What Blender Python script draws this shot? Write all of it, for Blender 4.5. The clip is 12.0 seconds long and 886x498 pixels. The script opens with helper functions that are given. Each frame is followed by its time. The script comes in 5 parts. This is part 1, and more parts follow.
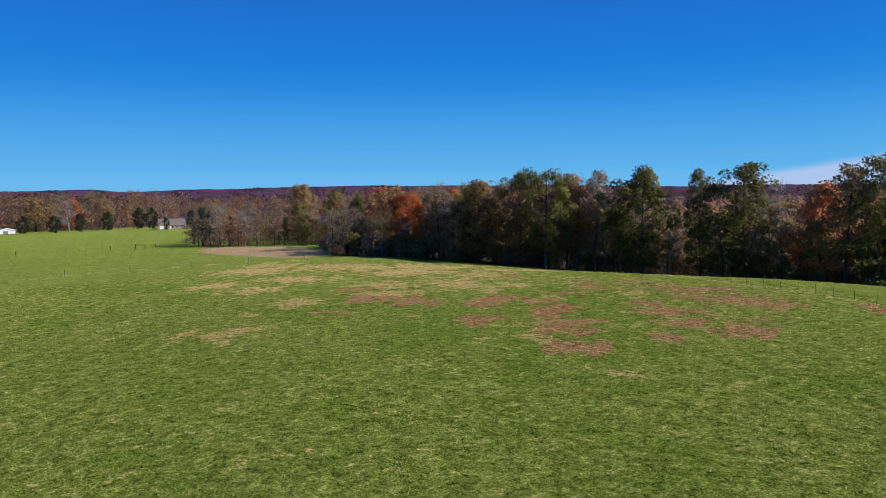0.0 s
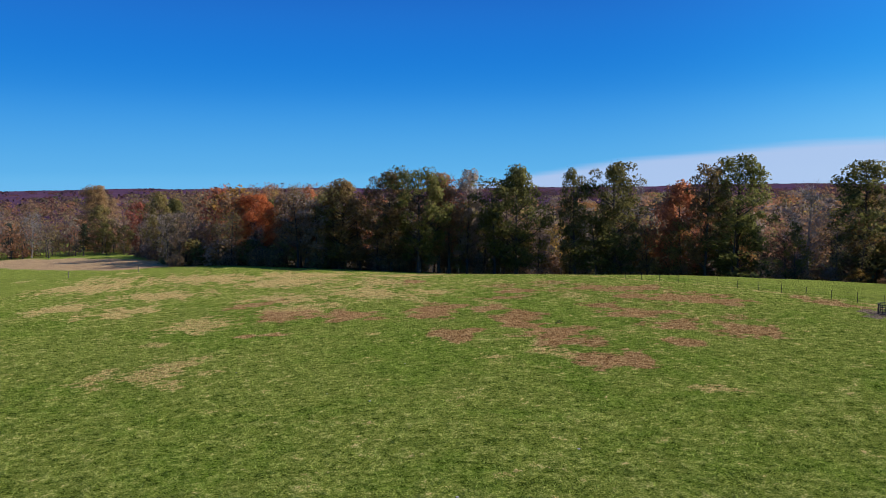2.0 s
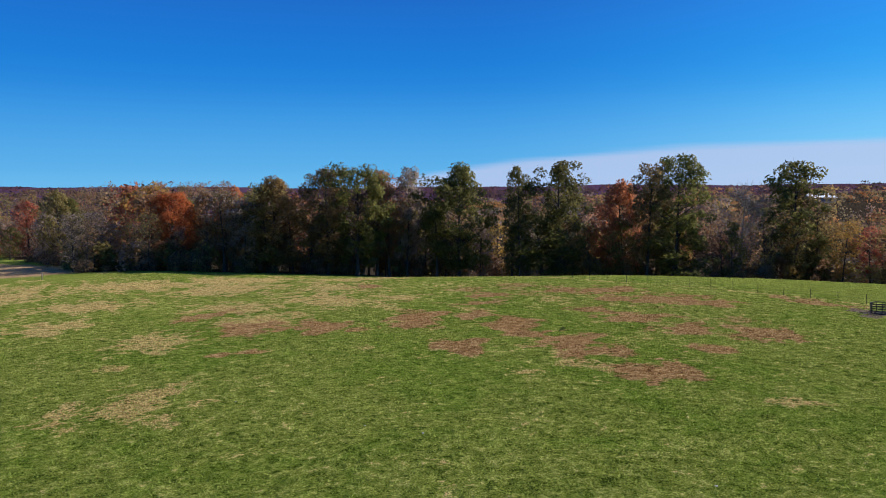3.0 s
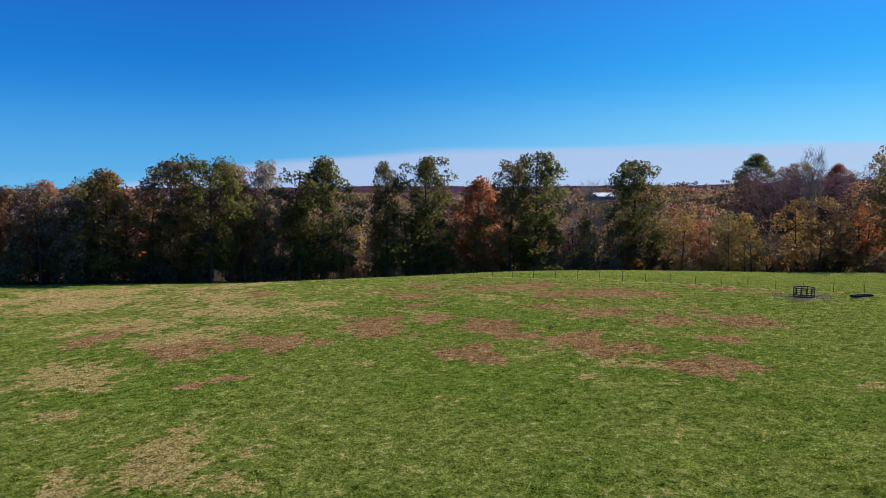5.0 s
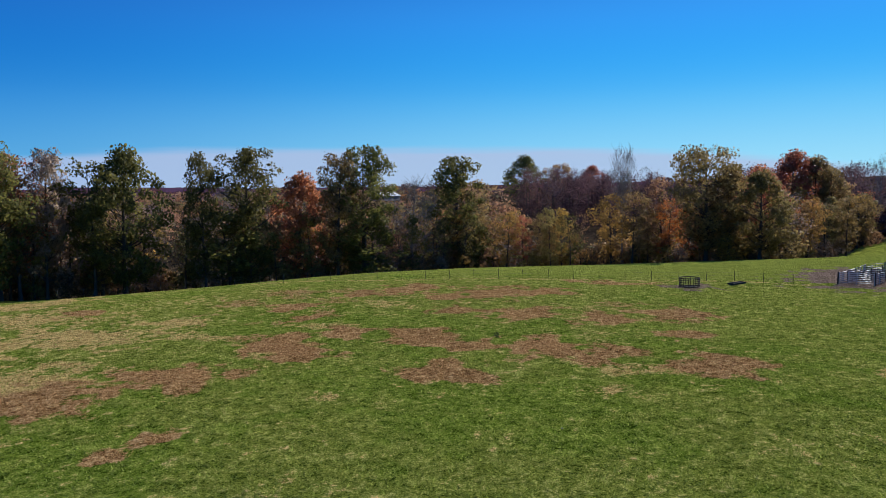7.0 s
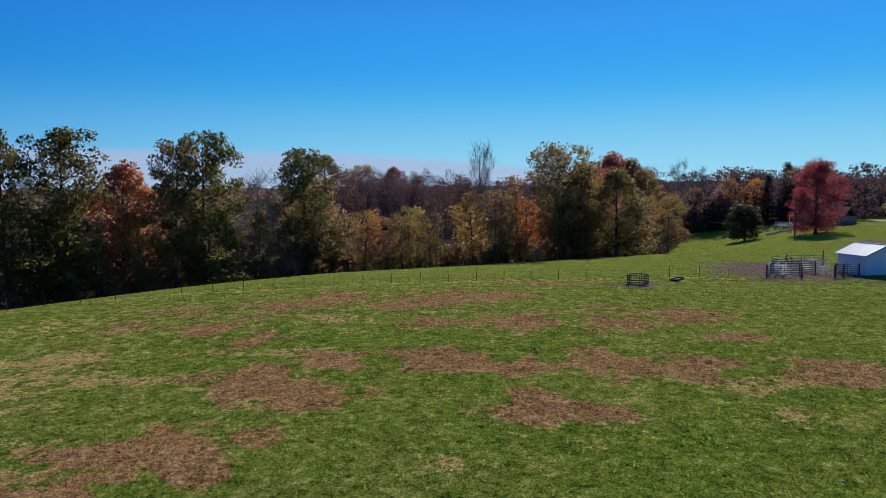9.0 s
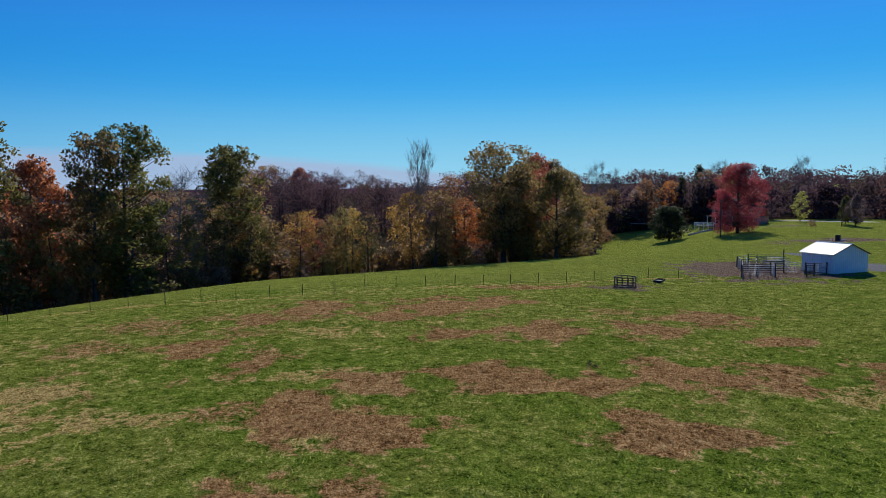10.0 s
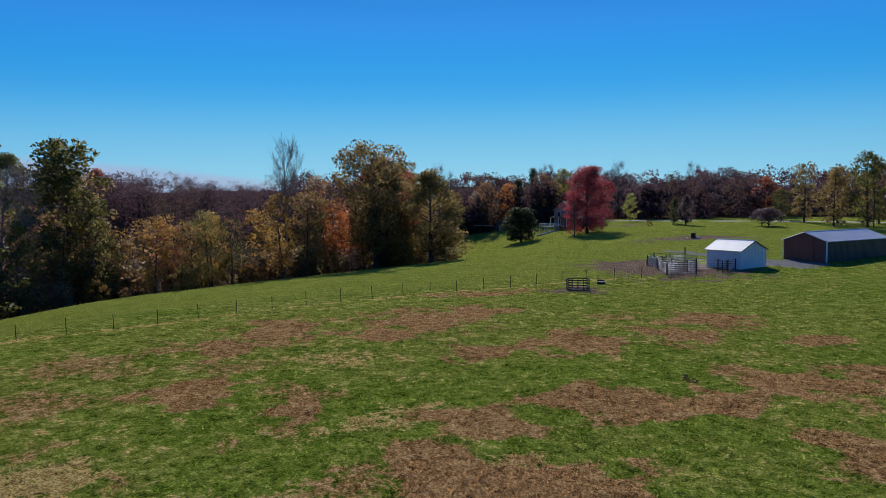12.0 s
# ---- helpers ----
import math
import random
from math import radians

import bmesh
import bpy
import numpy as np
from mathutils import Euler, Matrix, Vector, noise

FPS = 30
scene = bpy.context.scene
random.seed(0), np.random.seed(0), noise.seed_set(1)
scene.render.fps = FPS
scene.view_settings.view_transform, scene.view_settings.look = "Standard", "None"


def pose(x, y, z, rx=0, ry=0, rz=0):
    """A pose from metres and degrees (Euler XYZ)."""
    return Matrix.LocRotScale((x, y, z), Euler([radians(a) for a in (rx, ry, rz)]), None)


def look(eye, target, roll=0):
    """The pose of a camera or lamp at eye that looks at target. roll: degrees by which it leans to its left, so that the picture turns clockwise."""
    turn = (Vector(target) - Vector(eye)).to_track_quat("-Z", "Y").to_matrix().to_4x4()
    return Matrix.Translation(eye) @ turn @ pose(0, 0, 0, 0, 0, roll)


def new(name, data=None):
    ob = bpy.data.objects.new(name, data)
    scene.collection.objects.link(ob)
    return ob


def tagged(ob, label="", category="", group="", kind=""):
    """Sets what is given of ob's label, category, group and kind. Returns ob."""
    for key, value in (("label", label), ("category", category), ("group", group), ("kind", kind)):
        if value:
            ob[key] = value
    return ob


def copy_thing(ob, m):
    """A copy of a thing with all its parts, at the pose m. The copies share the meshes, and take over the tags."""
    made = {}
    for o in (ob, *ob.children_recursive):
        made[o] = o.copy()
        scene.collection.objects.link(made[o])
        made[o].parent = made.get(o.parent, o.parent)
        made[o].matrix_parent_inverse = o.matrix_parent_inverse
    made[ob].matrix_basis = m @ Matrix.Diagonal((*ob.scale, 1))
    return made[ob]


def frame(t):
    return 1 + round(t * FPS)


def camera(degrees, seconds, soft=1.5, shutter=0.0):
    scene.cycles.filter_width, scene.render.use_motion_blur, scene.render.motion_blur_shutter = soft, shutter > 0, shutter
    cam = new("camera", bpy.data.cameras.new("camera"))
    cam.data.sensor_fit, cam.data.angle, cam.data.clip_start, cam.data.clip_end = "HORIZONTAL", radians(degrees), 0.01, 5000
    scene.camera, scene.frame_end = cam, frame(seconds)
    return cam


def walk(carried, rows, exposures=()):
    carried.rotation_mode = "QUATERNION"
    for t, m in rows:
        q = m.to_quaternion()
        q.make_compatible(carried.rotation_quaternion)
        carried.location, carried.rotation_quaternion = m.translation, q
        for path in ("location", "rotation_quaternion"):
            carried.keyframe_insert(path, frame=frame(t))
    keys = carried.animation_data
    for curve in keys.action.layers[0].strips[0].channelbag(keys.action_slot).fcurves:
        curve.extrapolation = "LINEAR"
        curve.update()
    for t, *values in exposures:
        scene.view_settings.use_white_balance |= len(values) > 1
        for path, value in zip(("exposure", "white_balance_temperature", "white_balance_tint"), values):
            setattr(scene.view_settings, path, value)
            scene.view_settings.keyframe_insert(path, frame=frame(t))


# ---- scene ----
cam = camera(62.3, 12.0, soft=0.5)
PATH = [
    (0, (-1.218, -0.592, 14.554), (-1.1419, 1.4007, 14.4001), -0.49),
    (0.5, (-7.509, 2.583, 14.484), (-7.2800, 4.5640, 14.3288), -0.56),
    (1, (-12.914, 6.249, 14.278), (-12.5393, 8.2075, 14.1247), -0.53),
    (1.5, (-17.271, 10.269, 14.199), (-16.7409, 12.1912, 14.0458), -0.61),
    (2, (-20.518, 15.013, 14.056), (-19.8491, 16.8917, 13.9044), -0.70),
    (2.5, (-23.699, 20.599, 13.968), (-22.8962, 22.4238, 13.8128), -0.70),
    (2.7, (-25.278, 22.942, 13.969), (-24.4189, 24.7414, 13.8135), -0.60),
    (4.3, (-38.245, 39.841, 13.425), (-36.9679, 41.3718, 13.2686), -0.54),
    (4.5, (-39.102, 41.636, 13.346), (-37.7726, 43.1222, 13.1891), -0.45),
    (5, (-40.385, 46.035, 13.053), (-38.9379, 47.4066, 12.8961), -0.48),
    (5.5, (-41.180, 50.735, 12.883), (-39.6212, 51.9773, 12.7258), -0.52),
    (6, (-41.409, 55.645, 12.638), (-39.7508, 56.7514, 12.4783), -0.57),
    (6.5, (-41.167, 60.860, 12.354), (-39.4214, 61.8233, 12.1949), -0.63),
    (7, (-40.526, 66.313, 12.016), (-38.7046, 67.1233, 11.8578), -0.59),
    (7.2, (-40.151, 68.565, 11.849), (-38.3026, 69.3129, 11.6931), -0.72),
    (8.8, (-32.907, 86.869, 10.574), (-30.9289, 87.1216, 10.4213), -0.26),
    (9, (-31.816, 89.072, 10.409), (-29.8316, 89.2712, 10.2591), -0.29),
    (9.5, (-28.882, 94.336, 10.166), (-26.8885, 94.3960, 10.0190), -0.26),
    (10, (-25.952, 99.266, 10.067), (-23.9597, 99.1701, 9.9225), -0.25),
    (10.5, (-23.282, 103.187, 9.899), (-21.3022, 102.9395, 9.7588), -0.33),
    (11, (-20.636, 106.734, 9.701), (-18.6800, 106.3398, 9.5637), -0.32),
    (11.5, (-18.095, 110.377, 9.698), (-16.1700, 109.8508, 9.5625), -0.40),
    (12, (-15.127, 114.219, 9.717), (-13.2399, 113.5705, 9.5803), -0.48),
]
walk(cam, [(t, look(eye, target, roll)) for t, eye, target, roll in PATH],
     exposures=[(0, 0.25), (5.5, 0.18), (12, -0.13)])

# ---- light ----
SUN_EL, SUN_DIR = radians(33), (0.944, -0.330)          # height of the sun, and its bearing on the plan


def math_node(nt, op, a, b=None, c=None):
    n = nt.nodes.new("ShaderNodeMath")
    n.operation = op
    for i, v in enumerate((a, b, c)):
        if v is None:
            continue
        if isinstance(v, (int, float)):
            n.inputs[i].default_value = v
        else:
            nt.links.new(v, n.inputs[i])
    return n.outputs[0]


def build_world():
    w = bpy.data.worlds.new("sky")
    scene.world = w
    w.use_nodes = True
    nt = w.node_tree
    nt.nodes.clear()
    sky = nt.nodes.new("ShaderNodeTexSky")
    sky.sky_type, sky.sun_disc = "NISHITA", False
    sky.sun_elevation = SUN_EL
    sky.sun_rotation = math.atan2(SUN_DIR[0], SUN_DIR[1])
    sky.air_density, sky.dust_density, sky.ozone_density = 1.0, 0.3, 3.0
    co = nt.nodes.new("ShaderNodeTexCoord")
    sep = nt.nodes.new("ShaderNodeSeparateXYZ")
    nt.links.new(co.outputs["Generated"], sep.inputs[0])
    # clear autumn air: deep blue overhead, paling to the horizon and towards the sun
    ramps = []
    for stops in (AWAY, SUNWARD):
        n = nt.nodes.new("ShaderNodeValToRGB")
        n.color_ramp.interpolation = "CARDINAL"
        el = n.color_ramp.elements
        while len(el) < len(stops):
            el.new(0.5)
        for e, (p, c) in zip(el, stops):
            e.position, e.color = p, (*c, 1)
        nt.links.new(sep.outputs["Z"], n.inputs[0])
        ramps.append(n.outputs[0])
    facing = math_node(nt, "ADD", math_node(nt, "MULTIPLY", sep.outputs["X"], SUN_DIR[0]), math_node(nt, "MULTIPLY", sep.outputs["Y"], SUN_DIR[1]))
    pale = nt.nodes.new("ShaderNodeMapRange")
    pale.interpolation_type = "SMOOTHSTEP"
    for key, v in (("From Min", 0.15), ("From Max", 1.08), ("To Min", 0.0), ("To Max", 1.0)):
        pale.inputs[key].default_value = v
    nt.links.new(facing, pale.inputs[0])
    clear = nt.nodes.new("ShaderNodeMix")
    clear.data_type = "RGBA"
    nt.links.new(pale.outputs[0], clear.inputs["Factor"])
    nt.links.new(ramps[0], clear.inputs["A"])
    nt.links.new(ramps[1], clear.inputs["B"])
    lit = nt.nodes.new("ShaderNodeVectorMath")
    lit.operation = "SCALE"
    nt.links.new(clear.outputs["Result"], lit.inputs[0])
    lit.inputs["Scale"].default_value = 9.0
    hs = nt.nodes.new("ShaderNodeMix")
    hs.data_type = "RGBA"
    hs.inputs["Factor"].default_value = 0.98
    nt.links.new(sky.outputs[0], hs.inputs["A"])
    nt.links.new(lit.outputs[0], hs.inputs["B"])
    # a low bank of thin cloud over the eastern woods
    az = math_node(nt, "ARCTAN2", sep.outputs["Y"], sep.outputs["X"])
    d = math_node(nt, "ABSOLUTE", math_node(nt, "DIVIDE", math_node(nt, "SUBTRACT", az, radians(29)), radians(42)))
    top = math_node(nt, "MULTIPLY", math_node(nt, "SUBTRACT", 1.0, math_node(nt, "POWER", d, 3.0)), 0.060)
    stretch = nt.nodes.new("ShaderNodeMapping")
    stretch.inputs["Scale"].default_value = (3, 3, 60)
    nt.links.new(co.outputs["Generated"], stretch.inputs[0])
    wisps = nt.nodes.new("ShaderNodeTexNoise")
    wisps.inputs["Scale"].default_value = 2.0
    wisps.inputs["Detail"].default_value = 5
    nt.links.new(stretch.outputs[0], wisps.inputs["Vector"])
    ragged = math_node(nt, "MULTIPLY_ADD", wisps.outputs[0], 0.012, -0.006)
    under = math_node(nt, "SUBTRACT", math_node(nt, "ADD", top, ragged), sep.outputs["Z"])
    soft = nt.nodes.new("ShaderNodeMapRange")
    soft.interpolation_type = "SMOOTHSTEP"
    soft.inputs["From Min"].default_value, soft.inputs["From Max"].default_value = -0.003, 0.012
    soft.inputs["To Max"].default_value = 0.80
    nt.links.new(under, soft.inputs[0])
    mix = nt.nodes.new("ShaderNodeMix")
    mix.data_type = "RGBA"
    nt.links.new(soft.outputs[0], mix.inputs["Factor"])
    nt.links.new(hs.outputs["Result"], mix.inputs["A"])
    mix.inputs["B"].default_value = CLOUD
    bg = nt.nodes.new("ShaderNodeBackground")
    bg.inputs["Strength"].default_value = SKY_STRENGTH
    nt.links.new(mix.outputs["Result"], bg.inputs["Color"])
    out = nt.nodes.new("ShaderNodeOutputWorld")
    nt.links.new(bg.outputs[0], out.inputs[0])


SKY_STRENGTH, CLOUD = 0.10, (4.0, 4.9, 7.1, 1)
AWAY = [(0.0, (0.140, 0.45, 0.80)), (0.03, (0.098, 0.410, 0.78)), (0.13, (0.020, 0.240, 0.69)), (0.25, (0.009, 0.136, 0.55)), (1.0, (0.010, 0.08, 0.36))]
SUNWARD = [(0.0, (0.400, 0.80, 1.16)), (0.03, (0.325, 0.75, 1.14)), (0.13, (0.076, 0.496, 1.08)), (0.25, (0.030, 0.310, 0.92)), (1.0, (0.016, 0.17, 0.55))]
build_world()
sun = new("sun", bpy.data.lights.new("sun", "SUN"))
sun.data.energy, sun.data.angle, sun.data.color = 5.0, radians(0.53), (1.0, 0.95, 0.87)
sun.matrix_world = look((0, 0, 0), (-SUN_DIR[0] * math.cos(SUN_EL), -SUN_DIR[1] * math.cos(SUN_EL), -math.sin(SUN_EL)))


# ---- materials ----
def shader(name):
    m = bpy.data.materials.new(name)
    m.use_nodes = True
    nt = m.node_tree
    return m, nt, nt.nodes["Principled BSDF"]


def noise_tex(nt, scale, detail=4, rough=0.6, vector=None, distort=0.0):
    n = nt.nodes.new("ShaderNodeTexNoise")
    n.inputs["Scale"].default_value, n.inputs["Detail"].default_value = scale, detail
    n.inputs["Roughness"].default_value, n.inputs["Distortion"].default_value = rough, distort
    if vector is not None:
        nt.links.new(vector, n.inputs["Vector"])
    return n.outputs["Fac"]


def ramp(nt, fac, *stops):
    n = nt.nodes.new("ShaderNodeValToRGB")
    el = n.color_ramp.elements
    while len(el) < len(stops):
        el.new(0.5)
    for e, (p, c) in zip(el, stops):
        e.position, e.color = p, (*c, 1)
    nt.links.new(fac, n.inputs[0])
    return n.outputs[0]


def span(nt, value, a, b, lo=0.0, hi=1.0):
    n = nt.nodes.new("ShaderNodeMapRange")
    n.interpolation_type = "SMOOTHSTEP"
    for key, v in (("From Min", a), ("From Max", b), ("To Min", lo), ("To Max", hi)):
        n.inputs[key].default_value = v
    nt.links.new(value, n.inputs[0])
    return n.outputs[0]


def blend(nt, fac, a, b, mode="MIX"):
    n = nt.nodes.new("ShaderNodeMix")
    n.data_type, n.blend_type = "RGBA", mode
    for key, v in (("Factor", fac), ("A", a), ("B", b)):
        if isinstance(v, (int, float)):
            n.inputs[key].default_value = v
        elif isinstance(v, tuple):
            n.inputs[key].default_value = (*v, 1)
        else:
            nt.links.new(v, n.inputs[key])
    return n.outputs["Result"]


def bump(nt, bsdf, height, strength, distance):
    n = nt.nodes.new("ShaderNodeBump")
    n.inputs["Strength"].default_value, n.inputs["Distance"].default_value = strength, distance
    nt.links.new(height, n.inputs["Height"])
    nt.links.new(n.outputs[0], bsdf.inputs["Normal"])


def place_coords(nt):
    return nt.nodes.new("ShaderNodeNewGeometry").outputs["Position"]


def attr(nt, name):
    n = nt.nodes.new("ShaderNodeAttribute")
    n.attribute_name = name
    return n.outputs["Fac"]


def ground_material():
    m, nt, b = shader("pasture")
    p = place_coords(nt)
    less = lambda v, k: math_node(nt, "MULTIPLY", math_node(nt, "SUBTRACT", v, 0.5), k)
    add = lambda *v: v[0] if len(v) == 1 else math_node(nt, "ADD", v[0], add(*v[1:]))
    fine, tufts = noise_tex(nt, 9.0, 5, 0.75, p, 0.3), noise_tex(nt, 1.9, 7, 0.82, p, 0.4)
    lumps, mid, wide = noise_tex(nt, 0.85, 6, 0.72, p, 0.6), noise_tex(nt, 0.33, 5, 0.65, p, 0.8), noise_tex(nt, 0.07, 4, 0.6, p, 0.6)
    h, worn = attr(nt, "hay"), attr(nt, "worn")
    # grazed turf: mid green, pale dry tips; ranker round the old feeding places
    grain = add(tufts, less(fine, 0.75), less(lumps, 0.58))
    # the dark green stops paint shade into the hollows between tufts
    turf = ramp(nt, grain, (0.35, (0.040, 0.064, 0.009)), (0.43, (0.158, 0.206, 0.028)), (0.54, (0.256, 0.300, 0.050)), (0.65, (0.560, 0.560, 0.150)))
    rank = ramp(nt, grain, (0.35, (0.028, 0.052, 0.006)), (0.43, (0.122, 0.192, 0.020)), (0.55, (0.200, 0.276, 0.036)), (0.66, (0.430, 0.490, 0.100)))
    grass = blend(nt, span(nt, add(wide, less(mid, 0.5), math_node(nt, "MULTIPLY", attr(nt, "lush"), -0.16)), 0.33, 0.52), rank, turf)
    across = nt.nodes.new("ShaderNodeSeparateXYZ")
    nt.links.new(p, across.inputs[0])
    lines = math_node(nt, "SINE", add(math_node(nt, "MULTIPLY", across.outputs["X"], 2.3), math_node(nt, "MULTIPLY", mid, 5.0)))
    grass = blend(nt, 1.0, grass, ramp(nt, math_node(nt, "MULTIPLY_ADD", lines, 0.5, 0.5), (0.0, (0.90, 0.90, 0.90)), (1.0, (1.0, 1.0, 0.98))), "MULTIPLY")
    grass = blend(nt, math_node(nt, "MULTIPLY", attr(nt, "mown"), 0.72), grass, ramp(nt, add(mid, less(tufts, 0.5)), (0.35, (0.200, 0.242, 0.040)), (0.65, (0.288, 0.330, 0.060))))
    # dry flecks everywhere, denser in the worn places
    straw = ramp(nt, add(fine, less(tufts, 0.8)), (0.38, (0.130, 0.072, 0.030)), (0.48, (0.520, 0.340, 0.105)), (0.61, (0.940, 0.720, 0.300)))
    thin = add(0.438, less(mid, 1.3), less(lumps, 1.9), less(tufts, 1.9), less(fine, 0.5), math_node(nt, "MULTIPLY", worn, 0.55), math_node(nt, "MULTIPLY", attr(nt, "mown"), -0.25))
    grass = blend(nt, span(nt, thin, 0.75, 0.93, 0.0, 0.95), grass, straw)
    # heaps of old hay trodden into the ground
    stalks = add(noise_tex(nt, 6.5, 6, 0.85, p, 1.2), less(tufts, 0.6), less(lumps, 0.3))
    # the lowest stop is painted shadow between the lumps of hay
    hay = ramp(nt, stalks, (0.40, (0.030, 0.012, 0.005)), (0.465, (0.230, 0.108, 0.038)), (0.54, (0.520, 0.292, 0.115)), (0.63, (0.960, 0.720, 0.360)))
    hay = blend(nt, span(nt, mid, 0.56, 0.72, 0.0, 0.35), hay, ramp(nt, stalks, (0.38, (0.060, 0.038, 0.020)), (0.50, (0.300, 0.195, 0.090)), (0.62, (0.640, 0.460, 0.240))))
    edge = add(math_node(nt, "MULTIPLY", h, 1.27), less(tufts, 1.7), less(lumps, 1.2), less(fine, 0.6))
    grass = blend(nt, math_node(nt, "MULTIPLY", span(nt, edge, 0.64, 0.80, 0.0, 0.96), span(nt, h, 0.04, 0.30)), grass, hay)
    # dry grass field, bare mud and gravel
    field = ramp(nt, noise_tex(nt, 0.5, 6, 0.7, p), (0.3, (0.38, 0.235, 0.120)), (0.7, (0.60, 0.41, 0.22)))
    grass = blend(nt, span(nt, add(attr(nt, "field"), less(wide, 0.5)), 0.3, 0.6), grass, field)
    mud = ramp(nt, add(fine, less(tufts, 0.6)), (0.38, (0.070, 0.044, 0.034)), (0.50, (0.20, 0.140, 0.105)), (0.62, (0.40, 0.300, 0.225)))
    k = add(attr(nt, "mud"), less(tufts, 1.8), less(lumps, 0.8))
    grass = blend(nt, math_node(nt, "MULTIPLY", span(nt, k, 0.35, 0.6), span(nt, attr(nt, "mud"), 0.05, 0.3)), grass, mud)
    stone = ramp(nt, noise_tex(nt, 9, 4, 0.7, p), (0.3, (0.17, 0.165, 0.17)), (0.7, (0.34, 0.33, 0.33)))
    grass = blend(nt, span(nt, add(attr(nt, "gravel"), less(lumps, 0.3)), 0.4, 0.6), grass, stone)
    floor = ramp(nt, lumps, (0.3, (0.030, 0.024, 0.016)), (0.7, (0.085, 0.060, 0.036)))
    grass = blend(nt, span(nt, add(attr(nt, "litter"), less(lumps, 0.5)), 0.4, 0.6), grass, floor)
    # far wooded ground, the purple haze of distance put into its colour
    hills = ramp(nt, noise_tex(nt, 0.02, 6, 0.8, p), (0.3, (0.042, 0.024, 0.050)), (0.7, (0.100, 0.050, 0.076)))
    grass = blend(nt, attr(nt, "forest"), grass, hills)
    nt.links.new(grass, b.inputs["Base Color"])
    b.inputs["Roughness"].default_value = 1.0
    b.inputs["Specular IOR Level"].default_value = 0.0
    bump(nt, b, add(math_node(nt, "MULTIPLY", fine, 0.4), math_node(nt, "MULTIPLY", tufts, 1.6), math_node(nt, "MULTIPLY", lumps, 2.4)), 1.0, 0.42)
    b.inputs["Sheen Weight"].default_value = 0.30
    b.inputs["Sheen Roughness"].default_value = 0.5
    nt.links.new(blend(nt, 1.0, grass, (2.0, 2.0, 2.0), "MULTIPLY"), b.inputs["Sheen Tint"])
    return m


def leaf_material(name, dark, light, shift=0.5, gloss=0.12):
    """Leaves: every leaf its own shade between two colours, every tree its own cast, and light comes through them."""
    m, nt, b = shader(name)
    isle = nt.nodes.new("ShaderNodeNewGeometry").outputs["Random Per Island"]
    tree = nt.nodes.new("ShaderNodeObjectInfo").outputs["Random"]
    c = ramp(nt, isle, (0.0, tuple(0.75 * u + 0.25 * v for u, v in zip(dark, light))), (0.6, tuple(0.5 * u + 0.5 * v for u, v in zip(dark, light))), (1.0, tuple(0.12 * u + 0.88 * v for u, v in zip(dark, light))))
    hs = nt.nodes.new("ShaderNodeHueSaturation")
    nt.links.new(math_node(nt, "MULTIPLY_ADD", tree, 0.05 * shift, 0.5 - 0.025 * shift), hs.inputs["Hue"])
    nt.links.new(math_node(nt, "MULTIPLY_ADD", tree, 0.5 * shift, 1.20 - 0.25 * shift), hs.inputs["Value"])
    hs.inputs["Saturation"].default_value = 0.97
    nt.links.new(c, hs.inputs["Color"])
    nt.links.new(hs.outputs[0], b.inputs["Base Color"])
    b.inputs["Roughness"].default_value = 0.55
    b.inputs["Specular IOR Level"].default_value = gloss
    tr = nt.nodes.new("ShaderNodeBsdfTranslucent")
    nt.links.new(hs.outputs[0], tr.inputs["Color"])
    mx = nt.nodes.new("ShaderNodeMixShader")
    mx.inputs[0].default_value = 0.6
    nt.links.new(b.outputs[0], mx.inputs[1])
    nt.links.new(tr.outputs[0], mx.inputs[2])
    nt.links.new(mx.outputs[0], nt.nodes["Material Output"].inputs["Surface"])
    return m


def plain_material(name, dark, light, scale, rough=0.8, metal=0.0, relief=0.3, depth=0.01):
    """Two shades of one surface mixed at a coarse and a fine scale, with a little relief."""
    m, nt, b = shader(name)
    co = nt.nodes.new("ShaderNodeTexCoord").outputs["Object"]
    a, f = noise_tex(nt, scale * 0.2, 4, 0.6, co), noise_tex(nt, scale, 6, 0.7, co)
    fac = math_node(nt, "ADD", math_node(nt, "MULTIPLY", a, 0.5), math_node(nt, "MULTIPLY", f, 0.5))
    nt.links.new(ramp(nt, fac, (0.34, dark), (0.66, light)), b.inputs["Base Color"])
    b.inputs["Roughness"].default_value, b.inputs["Metallic"].default_value = rough, metal
    nt.links.new(span(nt, f, 0.2, 0.8, max(0.05, rough - 0.12), min(1, rough + 0.12)), b.inputs["Roughness"])
    bump(nt, b, f, relief, depth)
    return m


